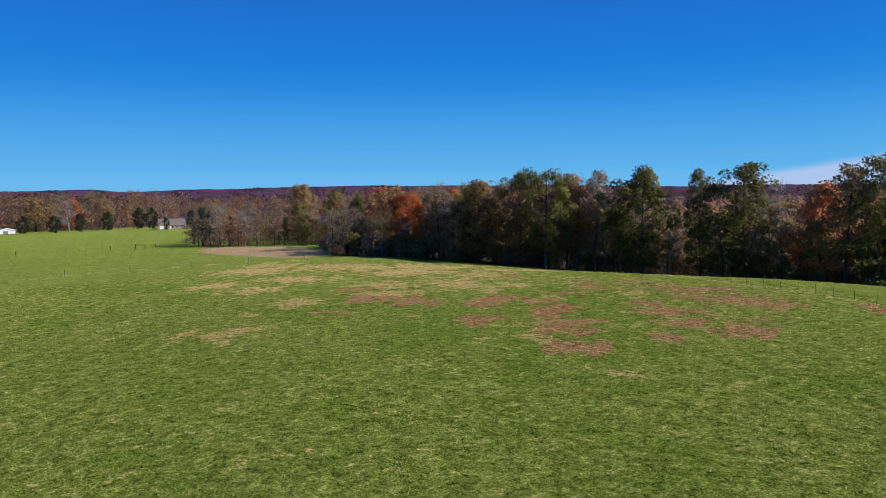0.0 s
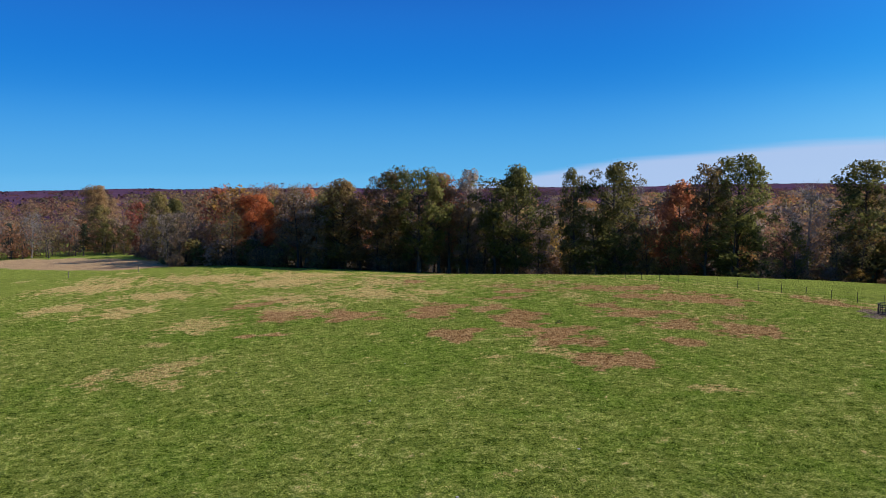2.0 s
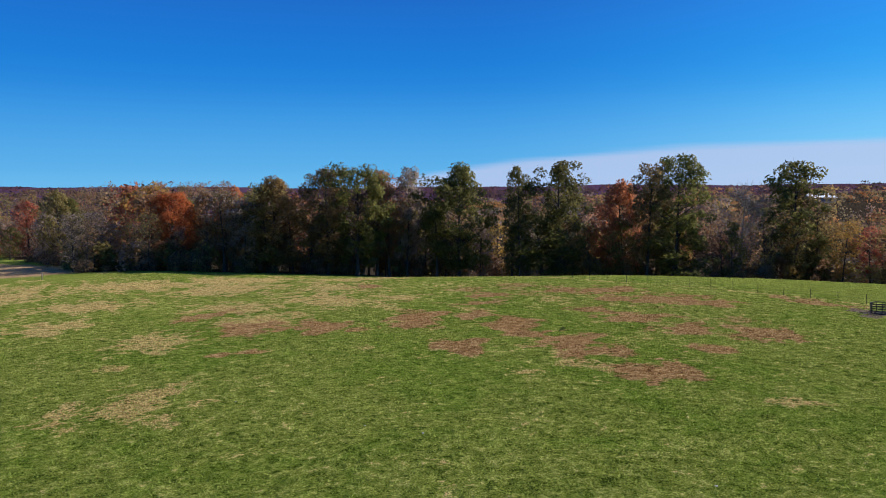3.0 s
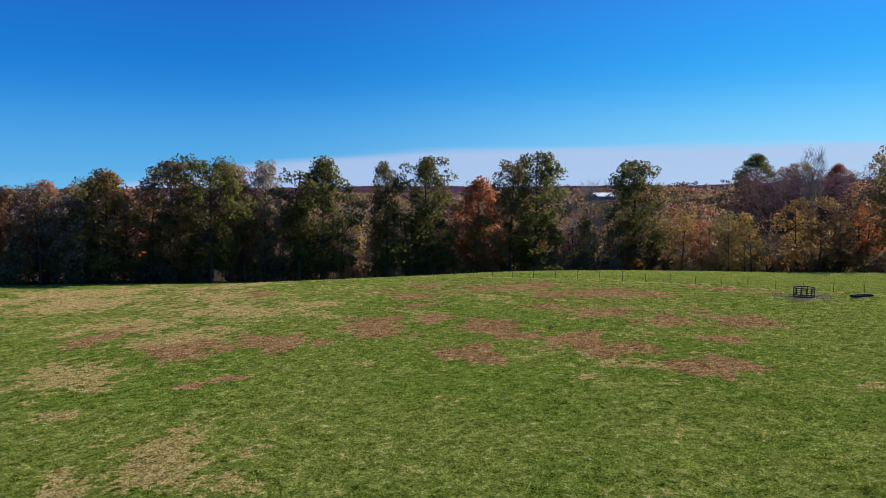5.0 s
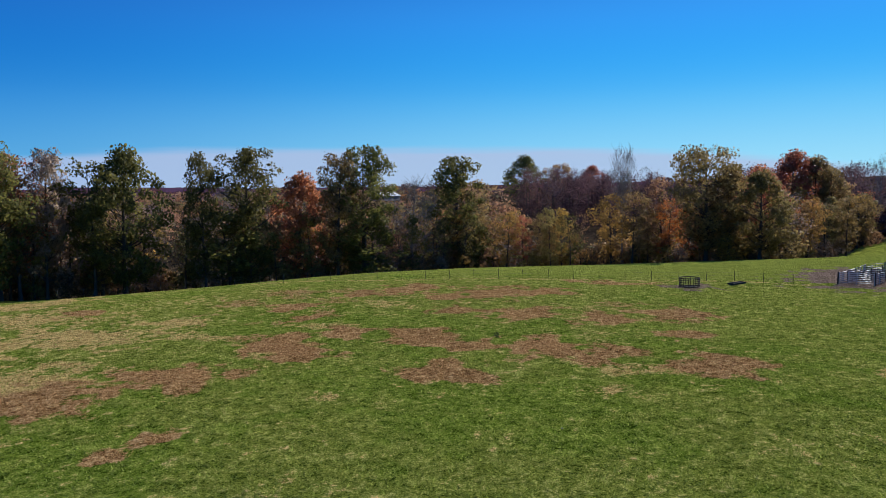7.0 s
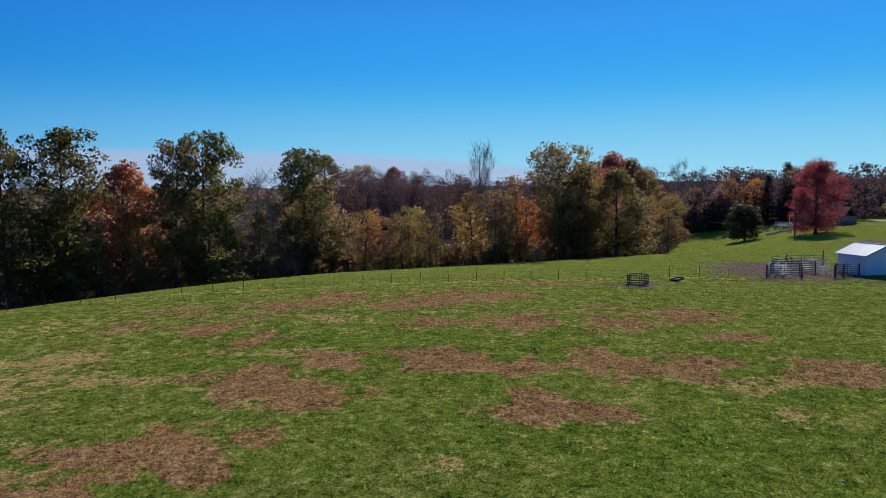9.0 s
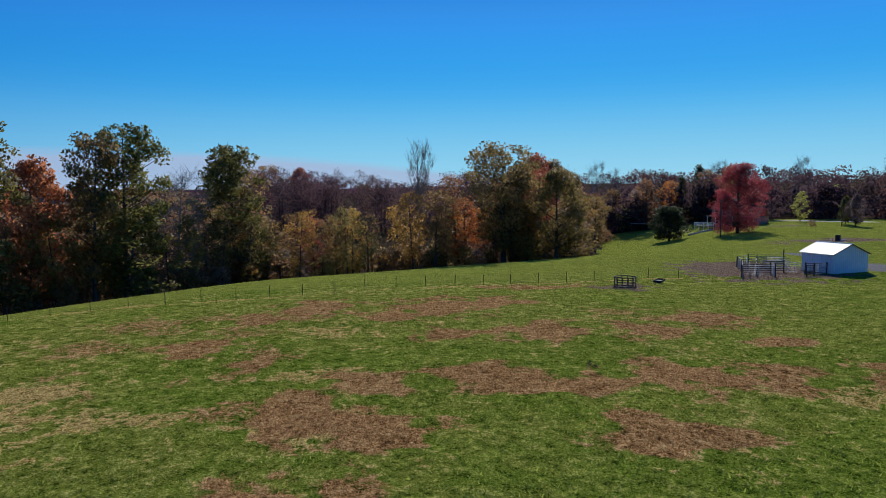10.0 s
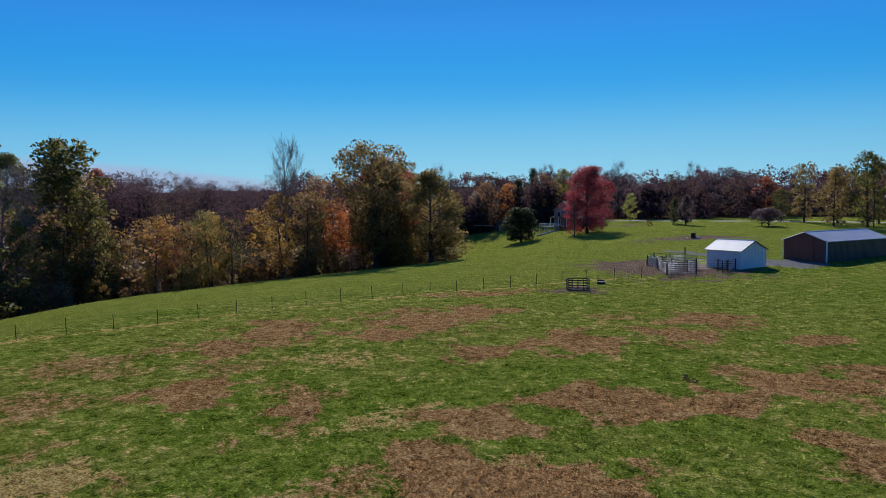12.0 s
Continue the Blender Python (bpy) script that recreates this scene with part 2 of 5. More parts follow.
M_GROUND = ground_material()
BARK = plain_material("bark", (0.035, 0.028, 0.022), (0.12, 0.10, 0.085), 6, 0.9, 0, 0.8, 0.05)
BARK.node_tree.nodes["Principled BSDF"].inputs["Specular IOR Level"].default_value = 0.05
PALE_BARK = plain_material("pale_bark", (0.12, 0.105, 0.095), (0.30, 0.27, 0.245), 5, 0.9, 0, 0.6, 0.03)
LEAVES = {
    "olive": leaf_material("olive_leaves", (0.090, 0.074, 0.024), (0.370, 0.280, 0.088)),
    "umber": leaf_material("umber_leaves", (0.090, 0.062, 0.026), (0.370, 0.245, 0.090)),
    "green": leaf_material("green_leaves", (0.044, 0.047, 0.013), (0.215, 0.192, 0.052)),
    "gold": leaf_material("gold_leaves", (0.160, 0.092, 0.024), (0.510, 0.288, 0.066)),
    "orange": leaf_material("orange_leaves", (0.235, 0.074, 0.020), (0.660, 0.225, 0.050)),
    "rust": leaf_material("rust_leaves", (0.188, 0.062, 0.033), (0.600, 0.206, 0.094)),
    "brown": leaf_material("brown_leaves", (0.140, 0.080, 0.040), (0.460, 0.270, 0.125)),
    "grey": leaf_material("grey_twigs", (0.153, 0.110, 0.086), (0.414, 0.310, 0.248)),
    "red": leaf_material("red_leaves", (0.150, 0.022, 0.026), (0.560, 0.092, 0.098), 0.2),
    "cedar": leaf_material("cedar_leaves", (0.016, 0.024, 0.013), (0.070, 0.088, 0.040)),
    "spruce": leaf_material("spruce_needles", (0.022, 0.036, 0.030), (0.105, 0.145, 0.115)),
    "dusk": leaf_material("dusky_leaves", (0.050, 0.036, 0.040), (0.190, 0.140, 0.146)),
    "lime": leaf_material("lime_leaves", (0.180, 0.190, 0.045), (0.500, 0.480, 0.110)),
}


# ---- shape of the land ----
def ease(a, b, v):
    t = np.clip((np.asarray(v, float) - a) / (b - a), 0, 1)
    return t * t * (3 - 2 * t)


def knoll(x, y):
    """A low stubble-covered rise beyond the valley: 1 on its top, 0 away from it."""
    u, v = (x - 268) * 0.35 + (y - 215) * 0.94, (x - 268) * 0.94 - (y - 215) * 0.35
    return np.exp(-(u / 62) ** 2 - (v / 42) ** 2)


def land(x, y):
    """Height of the ground: a flat-topped pasture that falls to a wooded valley in the east and rises again to far hills."""
    x, y = np.asarray(x, float), np.asarray(y, float)
    q, r = 0.9 * x + 0.43 * y, np.hypot(x, y)
    fall = np.clip((q + 25.6 * ease(119.8, 169.9, y) * ease(-25, 5, x) - 82.8) / 53.2, 0, None)
    share = 0.13 + 0.87 * ease(-5, 60, y)
    z = -0.25 - share * np.minimum(11.27 * (np.sqrt(1 + (0.76 * fall) ** 2) - 1) / 0.76, 9.0)
    z = z + (9 + 2.8 * share) * ease(190, 520, q) - 1.8 * ease(190, 300, y) * (1 - ease(-10, 40, x))
    z = z - 0.4 * ease(42, 58, x) * (1 - ease(85, 115, x)) * (1 - ease(80, 105, y))
    z = z + (0.0190 * x - 0.0088 * y) * (1 - ease(600, 1300, r))
    z = z + 9.5 * knoll(x, y)
    a = np.arctan2(y, x)
    ridge = 31 + 5 * np.sin(3.1 * a + 2.4) + 3 * np.sin(9 * a) + 2 * np.sin(23 * a + 1) + 1.2 * np.sin(51 * a)
    z = z + ridge * ease(1500, 2700, r)
    z = z + 0.04 * np.sin(x / 7.3 + 0.4 * np.sin(y / 11)) * np.sin(y / 9.1) + 0.05 * np.sin(x / 2.9 + y / 3.7)
    return z


def ground_z(x, y):
    return float(land(x, y))


def axis(lo, hi, step, far):
    near = list(np.arange(lo, hi + step / 2, step))
    d, up, down = step, [near[-1]], [near[0]]
    while up[-1] < far or down[-1] > -far:
        d = min(d * 1.13, 90)
        up.append(up[-1] + d)
        down.append(down[-1] - d)
    return np.array(down[:0:-1] + near + up[1:])


WAVES = np.random.default_rng(77).normal(size=(24, 4))


def ripple(x, y, size):
    """A smooth uneven field of about -1 to 1, with lumps of the given size and half of it."""
    v = np.zeros_like(x)
    for i, (u, w, p, a) in enumerate(WAVES):
        k = (1.0 if i < 12 else 2.1) * 4.0 / size / math.hypot(u, w) * (0.7 + 0.5 * abs(math.sin(3 * a)))
        v = v + np.sin(k * (u * x + w * y) + 9 * p) * (0.29 if i < 12 else 0.17)
    return v


def spots(x, y, rows, power=1.0, ragged=0.42):
    """How far inside the nearest of some ragged ovals each place lies: 1 in the middle, 0.5 on the rim. An oval: x, y, half width, half depth and,
    where it lies aslant, the bearing of its width in degrees."""
    best = np.zeros_like(x)
    rough = np.clip(1 + ragged * ripple(x, y, 3.2) + 0.5 * ragged * ripple(y, x, 1.3), 0.62, 1.7)
    for cx, cy, rx, ry, *turn in rows:
        a = radians(turn[0] if turn else 0)
        u, v = (x - cx) * math.cos(a) + (y - cy) * math.sin(a), (y - cy) * math.cos(a) - (x - cx) * math.sin(a)
        d = np.sqrt((u / rx) ** 2 + (v / ry) ** 2) * rough
        best = np.maximum(best, np.clip(1 - 0.5 * d ** 2, 0, 1) * power)
    return best


# old feeding places, from the paddock's fence to the far side of the pasture
HAY_FAR = [(42.5, 107.8, 3.4, 4.4, -109), (37.4, 111.6, 2.2, 3.0, -110), (37.4, 100.5, 2.8, 2.8, -115), (42.8, 96.0, 4.6, 5.6, -115), (29.8, 96.2, 2.4, 2.4, -111),
           (30.3, 88.6, 3.4, 3.7, -114), (29.8, 80.4, 2.5, 3.2, -107), (34.0, 74.0, 3.0, 3.2, -107), (24.1, 72.7, 1.9, 1.9, -117), (44.8, 90.5, 2.6, 3.0, -80),
           (26.4, 114.7, 2.5, 2.8, -113), (-11.2, 122.2, 2.4, 4.4, -59), (56.4, 84.6, 1.9, 5.6, 0), (16.5, 135.3, 2.4, 2.8, 0)]
HAY_NEAR = [(17.8, 95.0, 2.9, 2.6, -108), (16.2, 92.4, 2.2, 3.0, -109), (15.0, 89.0, 2.1, 2.3, -114), (17.0, 83.8, 3.0, 3.0, -105), (15.2, 81.4, 2.2, 3.0, -104),
            (15.4, 77.2, 1.8, 3.0, -100), (14.3, 69.4, 3.4, 3.4, -80), (16.4, 101.8, 2.4, 2.6, -100), (11.9, 105.4, 2.9, 2.6, -100), (7.9, 101.0, 2.9, 3.1, -91), (9.4, 103.8, 2.6, 2.4, -91),
            (6.3, 87.4, 3.1, 3.1, -89), (-0.9, 104.8, 3.8, 3.2, -91), (-0.9, 107.4, 3.0, 2.4, -59), (-8.6, 109.6, 4.0, 4.2, -71), (-11.2, 96.4, 1.4, 1.1, -71),
            (-15.0, 96.8, 0.9, 1.4, -70), (21.6, 109.4, 1.8, 1.6, -108)]
HAY = HAY_FAR + HAY_NEAR
# feeding places half grown over
HAY_OLD = [(27.3, 122.2, 3.8, 3.9, -111), (35.4, 120.8, 4.8, 4.6, -100), (24.2, 109.2, 2.9, 2.5, -108), (18.7, 110.6, 1.2, 1.5, -110), (17.9, 112.9, 0.9, 1.5, -109),
           (18.8, 121.1, 1.8, 1.6, -110), (14.7, 117.1, 1.2, 1.4, -109), (10.8, 108.6, 2.2, 1.7, -110), (37.2, 80.5, 3.6, 2.9, -116), (31.3, 112.0, 3.0, 2.4, -110),
           (38.6, 116.0, 3.0, 2.4, -108), (39.6, 109.2, 3.0, 3.0, -75)]
# thin, yellowed turf
WORN = [(31.3, 105.4, 2.6, 2.2, -112), (10.5, 114.2, 4.2, 1.7, -92), (9.8, 118.6, 2.0, 1.6, -92), (-1.2, 92.3, 1.0, 0.9, -89), (11.7, 74.7, 3.1, 1.8, -90), (11.8, 137.0, 7.4, 7.5, -76),
        (18.7, 104.4, 3.1, 2.4, -76), (6.0, 75.0, 1.6, 1.4, -73), (-4.1, 117.0, 4.1, 2.7, -72)]
WORN_WEST = [(6.5, 124.8, 7.2, 5.4, -66), (-18.9, 105.9, 3.6, 3.8, -58), (-23.5, 97.2, 1.5, 1.3, -56), (-21.3, 86.4, 1.8, 2.5, -55), (-6.2, 125.6, 6.4, 4.2, -59),
             (-3.0, 149.0, 9.0, 8.0, -40), (15.4, 120.8, 3.2, 2.0, -59), (-24.0, 82.9, 3.7, 3.6, -31), (-37.4, 134.0, 3.6, 5.4, -30), (-24.4, 142.0, 7.0, 5.4, -28),
             (-29.0, 124.6, 4.0, 5.0, -28), (-37.8, 162.4, 9.5, 8.0, -28), (-6.7, 113.3, 5.0, 5.6, -33), (-15.8, 164.0, 14.0, 8.0, -40), (16.0, 57.9, 1.6, 1.0, -29)]
WORN_EDGE = [(-19.4, 110.0, 3.0, 4.0, -11), (-35.7, 175.5, 9.0, 10.0, -17), (9.5, 103.5, 3.4, 3.4, -16), (2.0, 160.0, 12.0, 8.0), (20.0, 150.0, 9.0, 6.0)]
THIN = [(34, 80.6, 6, 4), (31, 119, 9, 7.5), (27, 129, 5, 6), (3, 133, 8, 8), (13, 132, 8, 8), (23, 111, 5, 5), (22, 77, 4, 5), (38, 104, 9, 9), (31, 84, 7, 7)]
MUD = [(65.5, 54, 8.0, 8.0), (75.5, 54.5, 5.0, 6.0), (70, 58.5, 6.0, 4.0), (54.3, 75.4, 2.6, 3.0), (108, 17.5, 5, 9), (163, 1.5, 3, 5)]
GRAVEL = [(66.5, 36.0, 5.5, 3.6), (65, 32.6, 4.0, 2.0), (80, 37.5, 11, 1.5), (178, 21, 8, 2.0)]


def grass_masks(x, y):
    u, v = (x + 52) * -0.51 + (y - 242) * 0.86, (x + 52) * 0.86 + (y - 242) * 0.51
    field = np.clip(1 - 0.5 * np.sqrt((u / 50) ** 2 + (v / 16) ** 2) ** 4, 0, 1)
    field = np.maximum(field, ease(0.25, 0.6, knoll(x, y)))
    field = np.maximum(field, spots(x, y, [(500, 372, 70, 60), (520, 250, 90, 40), (640, 420, 120, 90)]))
    return field


def woods_depth(x, y):
    """Metres into the eastern woods from their edge (negative: out in the open)."""
    x, y = np.asarray(x, float), np.asarray(y, float)
    best, depth = np.full(x.shape, 1e9), np.zeros(x.shape)
    for (ax, ay), (bx, by) in zip(EDGE, EDGE[1:]):
        dx, dy = bx - ax, by - ay
        k = np.clip(((x - ax) * dx + (y - ay) * dy) / (dx * dx + dy * dy), 0, 1)
        d = np.hypot(x - ax - k * dx, y - ay - k * dy)
        side = np.sign(dx * (y - ay) - dy * (x - ax))
        near = d < best
        depth = np.where(near, d * side, depth)
        best = np.where(near, d, best)
    return depth


def line_distance(x, y, line):
    """Metres from each place to the nearest point of a line."""
    best = np.full(x.shape, 1e9)
    for (ax, ay), (bx, by) in zip(line, line[1:]):
        dx, dy = bx - ax, by - ay
        k = np.clip(((x - ax) * dx + (y - ay) * dy) / (dx * dx + dy * dy), 0, 1)
        best = np.minimum(best, np.hypot(x - ax - k * dx, y - ay - k * dy))
    return best


FENCE_LINE = [(28.6, 159.8), (37.8, 144.8), (48.0, 126.8), (50.4, 117.3), (52.9, 110.4), (54.9, 103.9), (56.2, 97.1), (57.5, 92.4), (59.0, 86.8), (60.0, 79.9), (61.0, 70.5), (59.4, 60.8)]
WEST_FENCE = [(-101, 129), (-94.5, 141.5), (-87.2, 155.5), (-76.2, 167.8), (-62.7, 175.4), (-48.3, 184.6), (-33.0, 187.5), (-18.5, 194)]
# the rim of the woods, from their far western corner to the clearing by the house
EDGE = [(-34, 262), (-27, 225), (-24, 200), (-6, 190), (13, 181), (36, 176), (56, 168), (72, 157), (85, 149), (98, 144), (109, 131), (116, 120),
        (121, 108), (126, 95), (131, 83), (137, 71), (143, 62), (153, 57), (172, 49), (190, 42), (206, 33)]


def link_mesh(name, verts, quads, material, parent=None, smooth=False, label="", normals=None):
    """A mesh object from arrays of corners and of quads or triangles."""
    me = bpy.data.meshes.new(name)
    quads = np.asarray(quads, np.int32)
    n = quads.shape[1]
    me.vertices.add(len(verts))
    me.vertices.foreach_set("co", np.asarray(verts, np.float32).ravel())
    me.loops.add(quads.size)
    me.loops.foreach_set("vertex_index", quads.ravel())
    me.polygons.add(len(quads))
    me.polygons.foreach_set("loop_start", np.arange(0, quads.size, n, dtype=np.int32))
    me.update(calc_edges=True)
    if smooth:
        me.polygons.foreach_set("use_smooth", np.ones(len(quads), bool))
    if normals is not None:
        me.normals_split_custom_set_from_vertices(np.asarray(normals, np.float32))
    me.materials.append(material)
    ob = new(name, me)
    ob.parent = parent
    if label:
        ob["label"] = label
    return ob


def build_ground():
    gx, gy = axis(-42, 66, 0.6, 4300), axis(40, 146, 0.6, 4300)
    X, Y = np.meshgrid(gx, gy)
    Z = land(X, Y)
    nx, ny = len(gx), len(gy)
    i = (np.arange(ny - 1)[:, None] * nx + np.arange(nx - 1)[None, :]).ravel()
    ob = link_mesh("ground", np.stack([X, Y, Z], -1).reshape(-1, 3), np.stack([i, i + 1, i + 1 + nx, i + nx], -1), M_GROUND, None, True)
    x, y = X.ravel(), Y.ravel()
    depth = woods_depth(x, y)
    far_r, bearing = np.hypot(x + 20, y - 70), np.degrees(np.arctan2(x + 20, y - 70))
    near = np.maximum(spots(x, y, HAY), spots(x, y, HAY_OLD, 0.66))
    lush = spots(x, y, [(r[0], r[1], 2.0 * r[2] + 1.0, 2.0 * r[3] + 1.0, r[4]) for r in HAY_NEAR], 1.0, 0.6)
    worn = np.maximum.reduce([spots(x, y, WORN), spots(x, y, WORN_WEST + WORN_EDGE, 1.28), spots(x, y, THIN, 0.34), 0.40 * ease(0.0, 0.5, near), 0.9 * (1 - ease(0.2, 0.9, line_distance(x, y, FENCE_LINE))), 1.3 * (1 - ease(0.4, 1.8, line_distance(x, y, WEST_FENCE)))])
    east = 57.5 - 0.06 * (y - 90) + 0.55 * np.minimum(0, 115 - y)
    mown = np.maximum(ease(2, 8, x - east), ease(0, 12, (y - 150) * 0.9 + (-x - 60) * 0.8 + 5) * (x < -10))
    masks = {"hay": near, "mown": mown, "lush": lush, "worn": worn, "mud": spots(x, y, MUD), "gravel": spots(x, y, GRAVEL, 1, 0.2),
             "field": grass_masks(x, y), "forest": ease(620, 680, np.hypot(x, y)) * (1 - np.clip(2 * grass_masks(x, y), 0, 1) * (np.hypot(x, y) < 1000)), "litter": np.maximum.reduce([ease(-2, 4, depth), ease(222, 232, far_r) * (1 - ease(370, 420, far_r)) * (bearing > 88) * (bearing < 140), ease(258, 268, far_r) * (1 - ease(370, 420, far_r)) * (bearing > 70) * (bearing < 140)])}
    for key, values in masks.items():
        ob.data.attributes.new(key, "FLOAT", "POINT").data.foreach_set("value", values.astype(np.float32))
    return tagged(ob, "green pasture with tan patches of old hay", "pasture", kind="structure")


build_ground()


# ---- trees ----
def tubes(segments, sides=5):
    """Corners and quads of tapered limbs; each segment is (start, end, start radius, end radius)."""
    a = np.array([s[0] for s in segments], float)
    b = np.array([s[1] for s in segments], float)
    r0, r1 = np.array([s[2] for s in segments]), np.array([s[3] for s in segments])
    d = b - a
    d /= np.linalg.norm(d, axis=1)[:, None] + 1e-9
    up = np.where(np.abs(d[:, 2:3]) > 0.9, np.array([[1.0, 0, 0]]), np.array([[0, 0, 1.0]]))
    u = np.cross(d, up)
    u /= np.linalg.norm(u, axis=1)[:, None]
    v = np.cross(d, u)
    t = np.arange(sides) * 2 * math.pi / sides
    ring = u[:, None, :] * np.cos(t)[None, :, None] + v[:, None, :] * np.sin(t)[None, :, None]
    lo, hi = a[:, None, :] + ring * r0[:, None, None], b[:, None, :] + ring * r1[:, None, None]
    verts = np.concatenate([lo, hi], 1).reshape(-1, 3)
    k = np.arange(sides)
    one = np.stack([k, (k + 1) % sides, sides + (k + 1) % sides, sides + k], -1)
    quads = (np.arange(len(segments))[:, None, None] * 2 * sides + one[None]).reshape(-1, 4)
    return verts, quads


def leaf_quads(centres, size, rng, droop=0.0, slender=0.55, out=None, own=0.36):
    """Kite-shaped leaf sprays, turned every way, one at each centre; they shade by the roundness of the clump (out)."""
    n = len(centres)
    d = rng.normal(size=(n, 3))
    d[:, 2] -= droop
    d /= np.linalg.norm(d, axis=1)[:, None]
    w = np.cross(d, rng.normal(size=(n, 3)))
    w /= np.linalg.norm(w, axis=1)[:, None] + 1e-9
    s = size * rng.uniform(0.6, 1.35, n)[:, None]
    d, w = d * s, w * s * slender
    face = np.cross(w, d)
    face /= np.linalg.norm(face, axis=1)[:, None] + 1e-9
    turned = np.where((face * out).sum(1) < 0, -1.0, 1.0)[:, None]
    w, face = w * turned, face * turned
    verts = np.stack([centres - d * 0.5, centres + w * 0.5 - d * 0.05, centres + d * 0.5, centres - w * 0.5 - d * 0.05], 1).reshape(-1, 3)
    normals = out * 0.75 + face * own
    normals /= np.linalg.norm(normals, axis=1)[:, None]
    return verts, np.arange(4 * n).reshape(-1, 4), np.repeat(normals, 4, 0)


def outline(kind, u):
    """Half width of a crown at the height u (0 its foot, 1 its top), as a share of its greatest."""
    if kind == "tall":
        return 0.62 + 0.38 * math.sin(math.pi * min(1, u * 0.72 + 0.08)) - 0.30 * u ** 9
    if kind == "round":
        return math.sqrt(max(0.03, 1 - (2 * u * 0.97 - 0.9) ** 2))
    if kind == "fan":
        return 0.25 + 0.75 * math.sin(math.pi * min(1, u * 0.75 + 0.08))
    if kind == "egg":
        return math.sqrt(max(0.03, 1 - (1.25 * u - 0.35) ** 2)) if u > 0.28 else 0.75 + 0.9 * u
    if kind == "dome":
        return math.sqrt(max(0.03, 1 - (0.95 * u) ** 2))
    if kind == "cone":
        return max(0.06, (1 - u) ** 0.75) * min(1, 0.55 + 4 * u)
    return 1.0


def grow(kind, height, foot, half, clumps, leaves, leaf, seed, clump_r=1.1, stem=0.22, lean=0.5, slender=0.55, bare=0.0, twigs=0, outer=0.45, rise=0.0, tips=1):
    """The limbs and the leaves of one tree, standing at the origin: a bent stem, limbs out to the clumps, and leaves round the limbs' ends."""
    rng = np.random.default_rng(seed)
    bend = rng.normal(size=2) * lean
    def axis_at(z):
        k = z / height
        return np.array([bend[0] * math.sin(2.2 * k), bend[1] * (1 - math.cos(2.0 * k)), z])
    cuts = np.linspace(-0.4, height * 0.94, 9)
    segs = []
    for z0, z1 in zip(cuts, cuts[1:]):
        w = lambda z: stem * max(0.07, 1 - max(0, z) / height) ** 0.8 * (1.5 if z < 0 else 1)
        segs.append((axis_at(z0), axis_at(z1), w(z0), w(z1)))
    lobes = rng.uniform(0.62, 1.12, (5, 7))
    centres, radii = [], []
    for i in range(clumps):
        u = min(0.99, max(0.01, (i + rng.uniform(0, 1)) / clumps)) ** 0.85
        a = rng.uniform(0, 2 * math.pi)
        lobe = lobes[int(u * 4.99), int(a / 6.2832 * 6.99)]
        r = half * outline(kind, u) * lobe * math.sqrt(rng.uniform(outer ** 2, 1))
        z = foot + (height - foot) * u
        c = axis_at(min(z, height * 0.95)) + np.array([r * math.cos(a), r * math.sin(a), 0])
        c[2] = z - clump_r * 0.4
        start = axis_at(max(0.12 * height, z - (rng.uniform(0.35, 0.75) + 1.3 * rise) * r - 0.06 * height))
        mid = (start * 0.5 + c * 0.5) + rng.normal(size=3) * 0.18 - np.array([0, 0, 0.08 * r])
        thick = stem * 0.30 * (0.4 + r / half) * (1 - 0.5 * u)
        segs += [(start, mid, thick, thick * 0.65), (mid, c, thick * 0.65, 0.015)]
        for _ in range(tips):
            tip = c + np.clip(rng.normal(size=3), -1.3, 1.3) * clump_r * 0.8
            segs.append((mid * 0.4 + c * 0.6, tip, thick * 0.35, 0.010))
        for _ in range(twigs):
            tip = c + np.clip(rng.normal(size=3), -1.3, 1.3) * clump_r * 0.9 + np.array([0, 0, 0.3])
            segs.append((c + rng.normal(size=3) * 0.25 * clump_r, tip + np.array([0, 0, rise]), 0.026, 0.010))
        centres.append(c)
        radii.append(clump_r * rng.uniform(0.65, 1.25))
    centres, radii = np.array(centres), np.array(radii)
    wood = [np.concatenate(z) for z in zip(*((v, q + k) for (v, q), k in ((tubes(segs[:8], 7), 0), (tubes(segs[8:], 3), 8 * 14))))]
    keep = rng.uniform(size=len(centres)) >= bare
    ball = rng.normal(size=(keep.sum() * leaves, 3))
    ball *= (np.cbrt(rng.uniform(0.12, 1.25, len(ball))) / (np.linalg.norm(ball, axis=1) + 1e-9))[:, None]
    pts = np.repeat(centres[keep], leaves, 0) + ball * np.repeat(radii[keep], leaves)[:, None] * np.array([1.0, 1.0, 0.72])
    core = np.array([bend[0] * 0.8, bend[1] * 0.8, foot + 0.4 * (height - foot)])
    away = (pts - core) / np.array([half, half, (height - foot) * 0.5])
    away = 0.6 * away / (np.linalg.norm(away, axis=1)[:, None] + 1e-9) + ball / (np.linalg.norm(ball, axis=1)[:, None] + 1e-9)
    away /= np.linalg.norm(away, axis=1)[:, None] + 1e-9
    return wood, leaf_quads(pts, leaf, rng, 0.3, slender, away)


FORMS = {}      # name: (height, limbs, leaves)


def form(name, kind, height, foot, half, clumps, leaves, leaf, seed, **more):
    FORMS[name] = (height, *grow(kind, height, foot, half, clumps, leaves, leaf, seed, **more))


